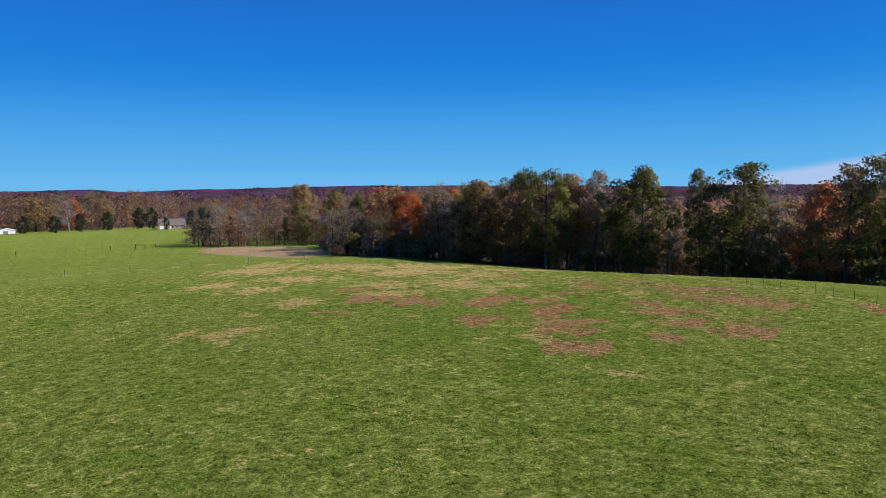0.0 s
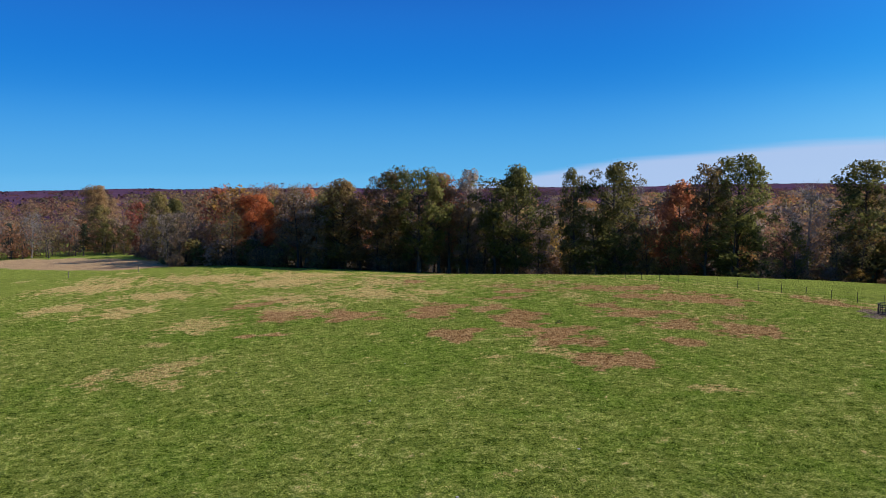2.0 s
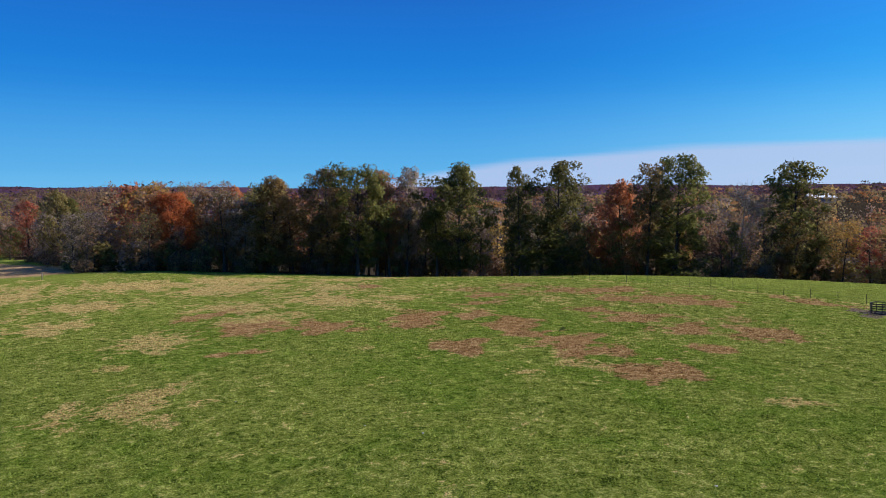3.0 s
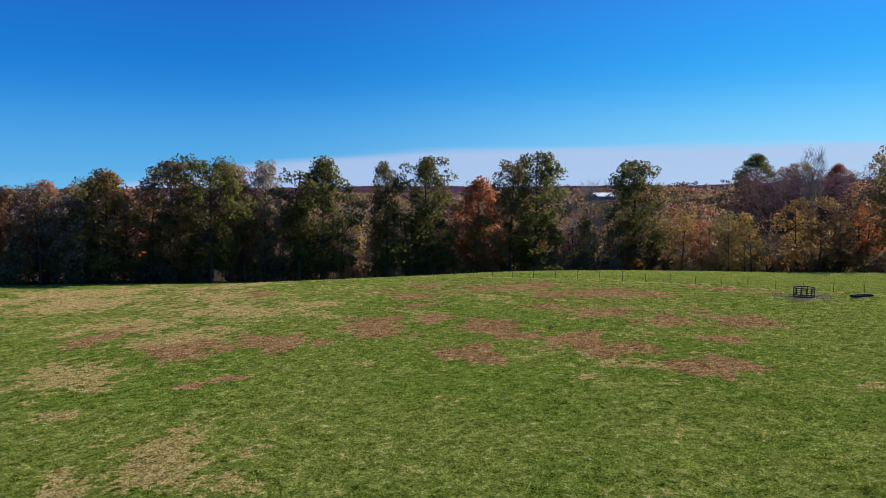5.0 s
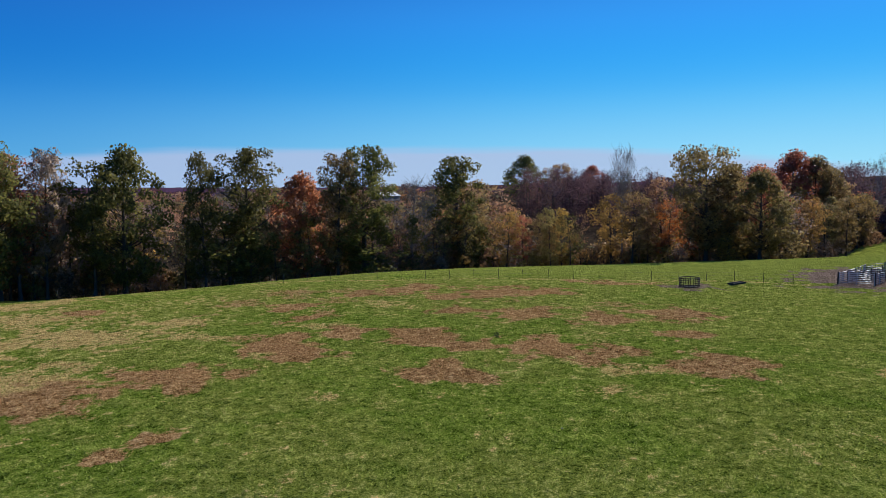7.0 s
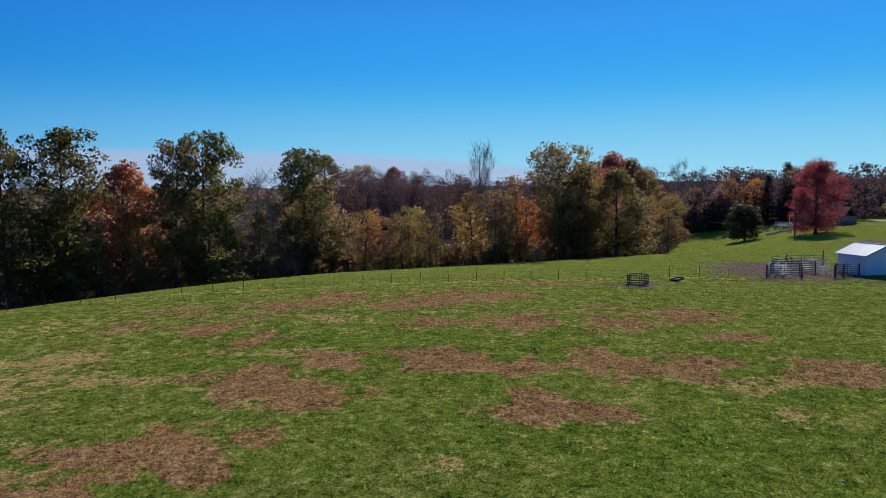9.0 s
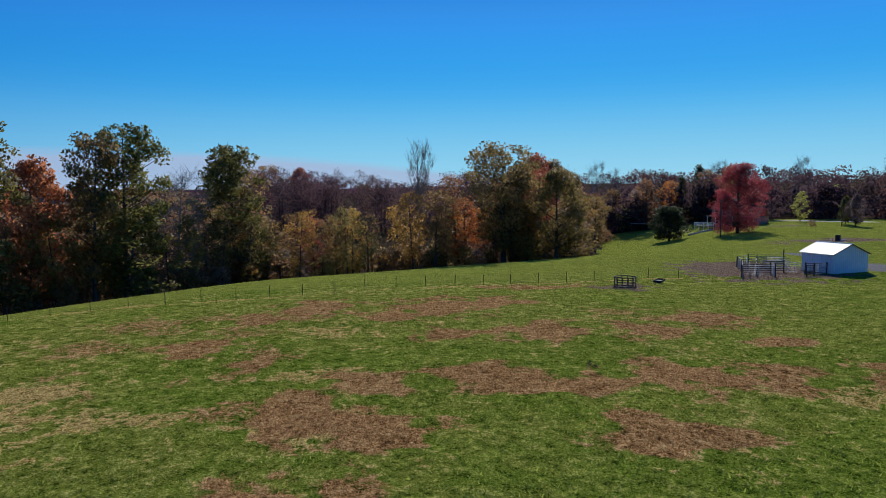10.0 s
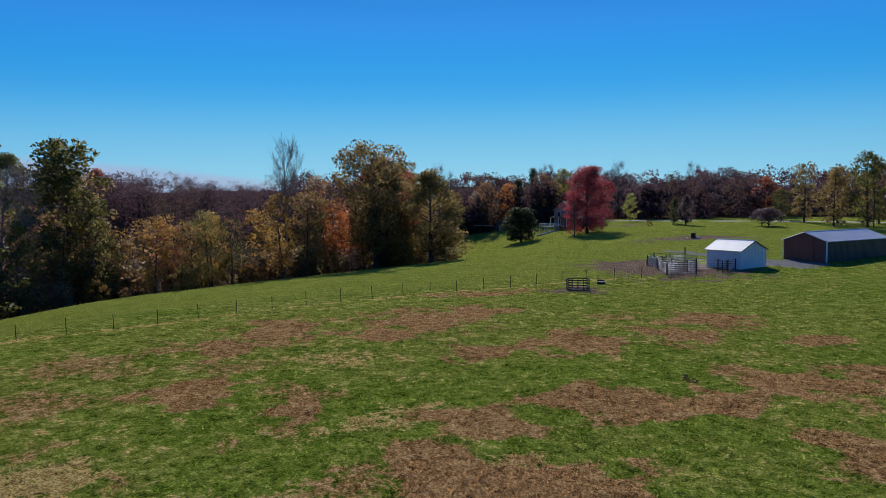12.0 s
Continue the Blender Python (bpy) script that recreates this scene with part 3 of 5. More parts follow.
form("tall_a", "tall", 22, 3.5, 4.8, 90, 100, 0.46, 11, clump_r=1.25, stem=0.34, lean=0.15)
form("tall_b", "tall", 22, 2.0, 5.6, 100, 100, 0.46, 12, clump_r=1.28, stem=0.36, lean=0.15)
form("tall_c", "tall", 21, 3.5, 4.2, 70, 104, 0.44, 13, clump_r=1.25, stem=0.30, lean=0.2)
form("broad_a", "fan", 20, 3.0, 6.6, 110, 96, 0.45, 14, clump_r=1.45, stem=0.38, lean=0.2)
form("broad_b", "round", 17, 2.2, 6.0, 96, 100, 0.45, 15, clump_r=1.30, stem=0.32, lean=0.15)
form("slim_a", "tall", 15, 2.0, 3.1, 46, 62, 0.37, 16, clump_r=1.05, stem=0.17, lean=0.7, tips=0)
form("slim_b", "fan", 15, 2.8, 3.5, 44, 62, 0.37, 17, clump_r=1.10, stem=0.18, lean=0.9, tips=0)
form("slim_c", "round", 13, 1.2, 3.3, 46, 60, 0.37, 18, clump_r=1.05, stem=0.15, tips=0)
form("thin_a", "fan", 17, 4.5, 3.8, 48, 22, 0.36, 19, clump_r=1.3, stem=0.22, twigs=5, lean=0.8)
form("thin_b", "tall", 15, 3.0, 3.0, 44, 20, 0.36, 20, clump_r=1.2, stem=0.18, twigs=5, lean=0.9)
form("bare_a", "fan", 22, 12.5, 3.6, 70, 1, 0.15, 21, clump_r=0.9, stem=0.27, twigs=8, bare=0.97, rise=0.9)
form("bare_b", "fan", 14, 3.0, 4.0, 60, 1, 0.15, 22, clump_r=1.1, stem=0.20, twigs=14, bare=0.8)
form("shrub_a", "round", 4.5, 0.3, 2.6, 30, 36, 0.34, 23, clump_r=0.8, stem=0.07)
form("shrub_b", "round", 3.0, 0.2, 2.2, 30, 16, 0.30, 24, clump_r=0.75, stem=0.05, twigs=6)
form("cedar", "egg", 9, 0.9, 4.0, 160, 70, 0.34, 25, clump_r=0.85, stem=0.22, lean=0.1, outer=0.5)
form("pine", "cone", 17, 3.0, 3.4, 60, 44, 0.42, 26, clump_r=0.95, stem=0.25, lean=0.2, outer=0.4)
form("maple", "egg", 19, 0.9, 6.6, 200, 150, 0.30, 27, clump_r=1.50, stem=0.36, lean=0.1)
form("back_a", "tall", 19, 3.0, 4.2, 44, 18, 0.92, 28, clump_r=1.5, stem=0.25, tips=0)
form("back_b", "fan", 18, 4.0, 4.6, 44, 17, 0.92, 29, clump_r=1.5, stem=0.25, tips=0)
form("mid_a", "tall", 18, 2.0, 4.4, 64, 40, 0.60, 31, clump_r=1.3, stem=0.28, lean=0.6)
form("mid_b", "round", 16, 1.6, 5.6, 72, 40, 0.60, 32, clump_r=1.4, stem=0.30, lean=0.4)
form("under_a", "round", 5, 0.2, 2.6, 26, 18, 0.55, 33, clump_r=0.9, stem=0.07, tips=0)
form("dome_a", "dome", 4.6, 1.9, 3.6, 60, 44, 0.34, 34, clump_r=0.75, stem=0.16, lean=0.05)
form("lawn_a", "round", 13, 1.2, 5.0, 60, 34, 0.75, 30, clump_r=1.3, stem=0.25, lean=0.1)

TREES, COLOUR_WORDS = {}, {
    "olive": "olive-green", "umber": "brownish olive", "green": "dark green", "gold": "golden yellow", "orange": "orange", "rust": "rust-red", "brown": "dull brown",
    "grey": "grey leafless", "red": "crimson", "spruce": "blue-green", "cedar": "blackish green", "lime": "yellow-green", "dusk": "greyish purple"}
KIND_WORDS = {"tall": "tall woodland tree with {} leaves and a ragged crown", "broad": "broad-crowned woodland tree with {} leaves",
              "slim": "slender young tree with {} leaves at the wood's edge", "thin": "half-bare tree with thin {} foliage and grey twigs",
              "bare": "bare tree with {} branches after leaf fall", "shrub": "low bush of {} foliage at the wood's edge",
              "cedar": "dense cedar with {} foliage on the lawn", "pine": "narrow conifer with {} needles among the trees",
              "maple": "round maple tree in full {} autumn colour", "mid": "tree with {} autumn leaves standing beyond the pasture", "under": "dark {} thicket under the trees", "dome": "low spreading lawn tree with a domed crown of {} leaves", "lawn": "round-headed lawn tree with dense {} leaves", "back": "woodland tree with {} autumn leaves deep in the wood"}


def tree(kind, colour, x, y, height, spread=1.0, turn=0.0, group="", sink=0.1, label=""):
    """Plants one tree: the first of a kind and colour is built, the others are copies of it."""
    full = FORMS[kind][0]
    m = pose(x, y, ground_z(x, y) - sink, 0, 0, turn) @ Matrix.Diagonal((height / full * spread, height / full * spread, height / full, 1))
    key = (kind, colour)
    if key not in TREES:
        word = kind.split("_")[0]
        top = new("bush" if word in ("shrub", "under") else "tree")
        pale = kind.startswith("bare")
        if kind + "+wood" not in TREES:
            TREES[kind + "+wood"] = link_mesh("trunk", *FORMS[kind][1], PALE_BARK if pale else BARK, top, True)
            TREES[kind + "+wood"].parent = top
            crown = link_mesh("crown", *FORMS[kind][2][:2], LEAVES[colour], top, normals=FORMS[kind][2][2])
            TREES[kind + "+crown"] = crown
        else:
            new("trunk", TREES[kind + "+wood"].data).parent = top
            me = TREES[kind + "+crown"].data.copy()
            me.materials[0] = LEAVES[colour]
            new("crown", me).parent = top
        tagged(top, KIND_WORDS[word].format(COLOUR_WORDS[colour]), "bush" if word in ("shrub", "under") else "tree")
        top.matrix_basis = m
        TREES[key] = top
        ob = top
    else:
        ob = copy_thing(TREES[key], m)
        ob.matrix_basis = m
    tagged(ob, label, group=group or "trees")
    return ob


def along(s):
    """Place and inward normal at s metres along the rim of the woods."""
    for (ax, ay), (bx, by) in zip(EDGE, EDGE[1:]):
        d = math.hypot(bx - ax, by - ay)
        if s <= d:
            return ax + (bx - ax) * s / d, ay + (by - ay) * s / d, -(by - ay) / d, (bx - ax) / d
        s -= d
    return None


def landmark_trees():
    """The trees that stand out of the wood."""
    g = "landmark trees of the wood"
    north = [("broad_a", "green", 30, 173.5, 19.9, 0.95, 10), ("tall_b", "umber", 24.5, 177, 19.3, 1.0, 80), ("tall_a", "brown", 36, 177, 18.9, 1.0, 200),
             ("broad_b", "umber", 15, 184, 17.4, 1.05, 40), ("thin_a", "grey", 5, 189, 15.4, 1.2, 120), ("thin_a", "rust", 38, 175, 18.4, 1.0, 300),
             ("tall_c", "grey", 42.1, 174.2, 19.5, 0.75, 15), ("broad_b", "green", 51.3, 166.8, 19.9, 0.86, 60), ("slim_a", "green", 46.6, 168.5, 17.6, 1.1, 80),
             ("tall_c", "green", 61.7, 158.4, 19.2, 0.66, 150), ("tall_b", "green", 69.8, 155.2, 20.5, 0.98, 30), ("slim_c", "green", 66, 156.5, 9.6, 1.9, 220)]
    east = [("broad_b", "rust", 87.5, 156.3, 16.0, 0.9, 100), ("tall_b", "green", 94.4, 144.8, 21.6, 0.95, 260), ("tall_c", "umber", 87.6, 147, 19.8, 0.9, 20),
            ("slim_c", "green", 91, 142.8, 8.5, 2.0, 120), ("tall_a", "green", 118.6, 133.3, 20.1, 1.12, 340), ("slim_b", "umber", 121.8, 130, 14.5, 1.2, 30),
            ("bare_a", "grey", 128.5, 96.7, 20.6, 0.8, 75), ("slim_b", "gold", 123.5, 98.2, 11.0, 1.1, 20), ("slim_a", "umber", 124, 93.8, 11.6, 1.15, 70),
            ("broad_a", "umber", 130, 78.8, 21.3, 1.0, 200), ("broad_b", "umber", 136, 75, 17.0, 0.9, 25), ("broad_b", "olive", 127.4, 67.9, 15.6, 1.05, 140),
            ("slim_b", "brown", 133, 88, 14.5, 1.2, 40), ("tall_c", "rust", 147, 69, 16.5, 1.0, 310), ("shrub_a", "gold", 126.5, 73.0, 2.5, 1.2, 0), ("shrub_a", "umber", 130, 63.8, 4.0, 1.3, 90),
            ("bare_b", "grey", 112, 142, 14.6, 1.0, 10), ("bare_b", "grey", 77, 164, 15.9, 0.9, 130), ("broad_b", "green", 342, 188, 30.5, 1.25, 0), ("broad_a", "brown", 352, 172, 26.0, 1.1, 90),
            ("broad_b", "rust", 362, 156, 25.0, 1.1, 50), ("bare_b", "grey", 224, 35.2, 21.0, 0.55, 60),
            ("broad_b", "rust", 200, 60.5, 22.6, 1.0, 40), ("broad_b", "umber", 203, 54, 21.0, 0.95, 130), ("broad_b", "rust", 176, 68, 17.8, 1.0, 220), ("tall_a", "umber", 196, 50, 17.5, 1.0, 10),
            ("thin_b", "grey", 138.5, 61.5, 11.0, 1.4, 30), ("slim_c", "gold", 127.0, 74.2, 5.6, 1.3, 70)]
    for kind, colour, x, y, top, spread, turn in north + east:
        tree(kind, colour, x, y, top - ground_z(x, y), spread, turn, g)


def front_trees():
    """The leafy rim of the wood: slender trees shoulder to shoulder, with bushes at their feet."""
    rng = random.Random(5)
    palettes = (("olive", "grey", "umber", "olive", "grey", "brown", "umber"), ("olive", "umber", "gold", "olive", "grey", "brown", "green"),
                ("olive", "umber", "brown", "gold", "umber", "olive", "green", "orange", "rust", "gold"))
    forms = ("slim_a", "slim_b", "slim_c", "thin_a", "thin_b", "slim_a", "slim_b")
    bare_forms, bare_pal = ("thin_a", "thin_b", "thin_b", "slim_c", "thin_a"), ("grey", "olive", "grey", "umber", "olive", "brown")
    s = 2.0
    while along(s):
        x, y, nx, ny = along(s)
        pal = palettes[0] if x < 60 else palettes[1] if x < 95 else palettes[2]
        open_rim = x < 4
        for depth in (2.5, 7.0):
            if rng.random() < (0.7 if open_rim else 0.88):
                d = depth + rng.uniform(-1.8, 2.2)
                px, py = x + nx * d + rng.uniform(-1.4, 1.4), y + ny * d + rng.uniform(-1.4, 1.4)
                tall = rng.uniform(9.5, 14) if open_rim else rng.uniform(14.5, 19.5) if px < 50 and py < 215 else rng.uniform(11.5, 15.5) if px > 80 else rng.uniform(13, 17.5)
                tree(rng.choice(bare_forms if open_rim else forms), rng.choice(bare_pal if open_rim else pal), px, py, tall, rng.uniform(0.85, 1.2), rng.uniform(0, 360), "trees along the wood's edge")
        if rng.random() < 0.8:
            d = rng.uniform(-0.8, 2.5)
            tree(rng.choice(("shrub_a", "shrub_b", "shrub_b")), rng.choice(("brown", "olive", "grey", "gold", "brown")), x + nx * d, y + ny * d,
                 rng.uniform(1.5, 4.5), rng.uniform(0.8, 1.3), rng.uniform(0, 360), "bushes along the wood's edge")
        for _ in range(3):
            d = rng.uniform(3, 13)
            tree("under_a", rng.choice(("brown", "olive", "brown", "grey", "green")), x + nx * d + rng.uniform(-2, 2), y + ny * d + rng.uniform(-2, 2),
                 rng.uniform(3.5, 7), rng.uniform(0.9, 1.4), rng.uniform(0, 360), "bushes under the trees")
        s += rng.uniform(4.0, 5.4)


def back_trees():
    rng = random.Random(8)
    s = 3.0
    while along(s):
        x, y, nx, ny = along(s)
        for depth in (16,):
            if rng.random() < (0.45 if x < 4 else 0.8):
                d = depth + rng.uniform(-3, 3)
                px, py = x + nx * d + rng.uniform(-2, 2), y + ny * d + rng.uniform(-2, 2)
                low = px > 75 and 70 < py
                tall = rng.uniform(11, 15) if low else rng.uniform(15, 20)
                tree(rng.choice(("back_a", "back_b")), rng.choice(("brown", "olive", "rust", "grey", "brown", "gold")), px, py, tall,
                     rng.uniform(0.9, 1.2), rng.uniform(0, 360), "trees inside the wood")
        s += rng.uniform(6.0, 8.0)


landmark_trees()
front_trees()
back_trees()


# ---- far woods ----
def far_woods(name, label, places, leaves, leaf, seed, material, sink=0.0, level=0.0):
    """A far belt of trees, too many to count: crowns of leaf clumps in one mesh, each tree with its own hue; level: how far
    the leaves lie flat, as in a canopy seen from very far off."""
    rng = np.random.default_rng(seed)
    pts, hue, outs = [], [], []
    segs = []
    for x, y, tall, half in places:
        z = ground_z(x, y) - sink
        n = leaves
        u = rng.uniform(0.03, 0.93, 22)
        a = rng.uniform(0, 2 * math.pi, 22)
        r = half * np.sqrt(rng.uniform(0.1, 1, 22)) * np.sqrt(np.clip(1 - (1.15 * u - 0.45) ** 2 * 1.6, 0.05, 1))
        c = np.stack([x + r * np.cos(a), y + r * np.sin(a), z + tall * u], -1)
        d = rng.normal(size=(n, 3))
        d /= np.linalg.norm(d, axis=1)[:, None]
        k = rng.integers(0, 22, n)
        p = c[k] + d * np.cbrt(rng.uniform(0, 1, n))[:, None] * np.array([half * 0.42, half * 0.42, tall * 0.10])
        p[:, 2] = np.maximum(p[:, 2], z + 0.3)
        pts.append(p)
        o = c[k] - np.array([x, y, z + tall * 0.4])
        o = 0.7 * o / (np.linalg.norm(o, axis=1)[:, None] + 1e-9) + d
        o = o / (np.linalg.norm(o, axis=1)[:, None] + 1e-9) * (1 - level) + np.array([0.0, 0.0, 1.6]) * level
        outs.append(o / (np.linalg.norm(o, axis=1)[:, None] + 1e-9))
        hue.append(np.full(n, rng.uniform()))
        segs.append(((x, y, z - 0.5), (x, y, z + tall * 0.7), 0.25, 0.06))
    v, q, facing = leaf_quads(np.concatenate(pts), leaf, rng, 0.2, 0.75, np.concatenate(outs), 0.05)
    ob = link_mesh(name, v, q, material, normals=facing)
    ob.data.attributes.new("hue", "FLOAT", "FACE").data.foreach_set("value", np.concatenate(hue).astype(np.float32))
    link_mesh("trunks", *tubes(segs, 4), BARK, ob)
    return tagged(ob, label, "woods", kind="stuff")


def far_material(name, *stops):
    m, nt, b = shader(name)
    c = ramp(nt, attr(nt, "hue"), *stops)
    isle = nt.nodes.new("ShaderNodeNewGeometry").outputs["Random Per Island"]
    hs = nt.nodes.new("ShaderNodeHueSaturation")
    nt.links.new(math_node(nt, "MULTIPLY_ADD", isle, 0.14, 0.93), hs.inputs["Value"])
    nt.links.new(c, hs.inputs["Color"])
    nt.links.new(hs.outputs[0], b.inputs["Base Color"])
    b.inputs["Roughness"].default_value = 0.9
    b.inputs["Specular IOR Level"].default_value = 0.05
    tr = nt.nodes.new("ShaderNodeBsdfTranslucent")
    nt.links.new(hs.outputs[0], tr.inputs["Color"])
    mx = nt.nodes.new("ShaderNodeMixShader")
    mx.inputs[0].default_value = 0.55
    nt.links.new(b.outputs[0], mx.inputs[1])
    nt.links.new(tr.outputs[0], mx.inputs[2])
    nt.links.new(mx.outputs[0], nt.nodes["Material Output"].inputs["Surface"])
    return m


MIXED = far_material("mixed_far_leaves", (0.0, (0.300, 0.215, 0.098)), (0.2, (0.360, 0.210, 0.138)), (0.35, (0.400, 0.188, 0.104)), (0.5, (0.240, 0.192, 0.104)),
                     (0.65, (0.330, 0.240, 0.192)), (0.8, (0.430, 0.195, 0.080)), (0.92, (0.195, 0.190, 0.080)), (1.0, (0.450, 0.290, 0.095)))
# brown woods with a purple cast that paints in the distance haze
DUSKY = far_material("hazed_dusky_leaves", (0.0, (0.104, 0.064, 0.074)), (0.3, (0.125, 0.068, 0.080)), (0.55, (0.090, 0.070, 0.084)), (0.8, (0.152, 0.076, 0.070)),
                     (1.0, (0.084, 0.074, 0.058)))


def polar(n, seed, a0, a1, r0, r1, tall, half, cx=-20, cy=70):
    """Trees strewn over a sector: bearings in degrees from north to the east, and distances from the pasture."""
    rng = random.Random(seed)
    out = []
    for _ in range(n):
        a, r = radians(rng.uniform(a0, a1)), rng.uniform(r0, r1)
        out.append((cx + r * math.sin(a), cy + r * math.cos(a), rng.uniform(*tall), rng.uniform(*half)))
    return out


# HILLSIDE and RIDGE: the purple in these leaf colours stands for haze
HILLSIDE = far_material("hazed_hillside_leaves", (0.0, (0.130, 0.062, 0.070)), (0.4, (0.180, 0.080, 0.070)), (0.7, (0.100, 0.055, 0.075)), (1.0, (0.150, 0.090, 0.065)))
AUTUMN = far_material("autumn_far_leaves", (0.0, (0.210, 0.125, 0.085)), (0.3, (0.150, 0.130, 0.070)), (0.5, (0.240, 0.105, 0.070)), (0.75, (0.190, 0.120, 0.110)), (1.0, (0.260, 0.150, 0.075)))
RIDGE = far_material("hazed_ridge_leaves", (0.0, (0.070, 0.045, 0.075)), (0.5, (0.105, 0.060, 0.085)), (1.0, (0.080, 0.055, 0.090)))
far_woods("woods", "mixed autumn woods beyond the brown field", polar(120, 31, -17, 6, 222, 300, (9, 15), (3.5, 6)), 340, 0.68, 1, MIXED)
far_woods("woods", "mixed autumn woods beyond the lawns", polar(150, 32, -44, -14, 555, 660, (16, 24), (5, 8)), 300, 1.15, 2, MIXED, level=0.5)
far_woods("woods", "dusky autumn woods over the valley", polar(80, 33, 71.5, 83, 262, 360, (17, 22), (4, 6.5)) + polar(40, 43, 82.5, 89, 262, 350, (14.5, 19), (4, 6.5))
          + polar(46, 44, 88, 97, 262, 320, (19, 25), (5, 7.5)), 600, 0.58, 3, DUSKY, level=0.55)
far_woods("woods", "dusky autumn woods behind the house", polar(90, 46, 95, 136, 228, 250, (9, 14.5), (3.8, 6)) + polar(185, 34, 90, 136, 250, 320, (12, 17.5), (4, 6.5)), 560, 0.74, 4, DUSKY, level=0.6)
far_woods("woods", "mixed woods in the valley bottom", [w for w in polar(120, 36, 22, 70, 205, 300, (8, 12.5), (3.5, 6)) if knoll(w[0], w[1]) < 0.2] + [w for w in polar(60, 47, 50, 71, 200, 262, (11, 16), (3.5, 6)) if knoll(w[0], w[1]) < 0.35], 300, 0.75, 6, MIXED)
far_woods("woods", "reddish woods past the fields", polar(260, 38, -50, 12, 660, 900, (24, 33), (7, 11)), 230, 1.65, 8, MIXED, level=0.7)
far_woods("woods", "brown woods over the eastern valley", [w for w in polar(330, 40, 6, 70, 310, 660, (6, 9.5), (6, 10)) if grass_masks(np.array(w[0]), np.array(w[1])) < 0.2],
          150, 1.5, 10, MIXED, level=0.5)
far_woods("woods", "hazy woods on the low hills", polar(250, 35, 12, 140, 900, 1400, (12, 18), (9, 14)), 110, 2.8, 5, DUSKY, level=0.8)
far_woods("woods", "olive and rust woods below the far hills", polar(210, 48, -50, 12, 900, 1350, (16, 25), (9, 14)), 120, 3.2, 11, AUTUMN, level=0.8)
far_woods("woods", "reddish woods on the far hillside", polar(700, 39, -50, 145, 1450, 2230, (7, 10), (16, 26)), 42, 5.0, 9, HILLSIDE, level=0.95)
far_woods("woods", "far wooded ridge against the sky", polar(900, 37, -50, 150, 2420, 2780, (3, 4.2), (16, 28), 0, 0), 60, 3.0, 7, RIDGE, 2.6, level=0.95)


# ---- building blocks for made things ----
def part(name, bm, material, parent=None, label="", smooth=False):
    """Links a bmesh as one mesh object under a thing or a part."""
    me = bpy.data.meshes.new(name)
    bm.to_mesh(me)
    bm.free()
    me.materials.append(material)
    if smooth:
        for p in me.polygons:
            p.use_smooth = True
    ob = new(name, me)
    ob.parent = parent
    if label:
        ob["label"] = label
    return ob


def box_bm(x0, x1, y0, y1, z0, z1, bevel=0.0):
    bm = bmesh.new()
    bmesh.ops.create_cube(bm, size=1, matrix=Matrix.LocRotScale(((x0 + x1) / 2, (y0 + y1) / 2, (z0 + z1) / 2), None, (x1 - x0, y1 - y0, z1 - z0)))
    if bevel:
        bmesh.ops.bevel(bm, geom=bm.edges[:], offset=bevel, segments=1, affect="EDGES")
    return bm


def bar_bm(points, radius, sides=6, closed=False):
    """A round bar through the points."""
    bm = bmesh.new()
    pts = [Vector(p) for p in points]
    rings = []
    for i, p in enumerate(pts):
        before = pts[i - 1] if i or closed else p
        after = pts[(i + 1) % len(pts)] if i + 1 < len(pts) or closed else p
        d = (after - before).normalized()
        u = d.cross(Vector((0, 0, 1)) if abs(d.z) < 0.9 else Vector((1, 0, 0))).normalized()
        v = d.cross(u)
        rings.append([bm.verts.new(p + (u * math.cos(a) + v * math.sin(a)) * radius) for a in [2 * math.pi * k / sides for k in range(sides)]])
    for i in range(len(rings) - (0 if closed else 1)):
        a, b = rings[i], rings[(i + 1) % len(rings)]
        for k in range(sides):
            bm.faces.new((a[k], a[(k + 1) % sides], b[(k + 1) % sides], b[k]))
    if not closed:
        bm.faces.new(rings[0][::-1])
        bm.faces.new(rings[-1])
    bmesh.ops.recalc_face_normals(bm, faces=bm.faces[:])
    return bm


def prism_bm(outline_pts, y0, y1):
    """A solid with the given outline in x and z, from y0 to y1."""
    bm = bmesh.new()
    a = [bm.verts.new((x, y0, z)) for x, z in outline_pts]
    b = [bm.verts.new((x, y1, z)) for x, z in outline_pts]
    n = len(a)
    bm.faces.new(a)
    bm.faces.new(b[::-1])
    for i in range(n):
        bm.faces.new((a[i], b[i], b[(i + 1) % n], a[(i + 1) % n]))
    bmesh.ops.recalc_face_normals(bm, faces=bm.faces[:])
    return bm


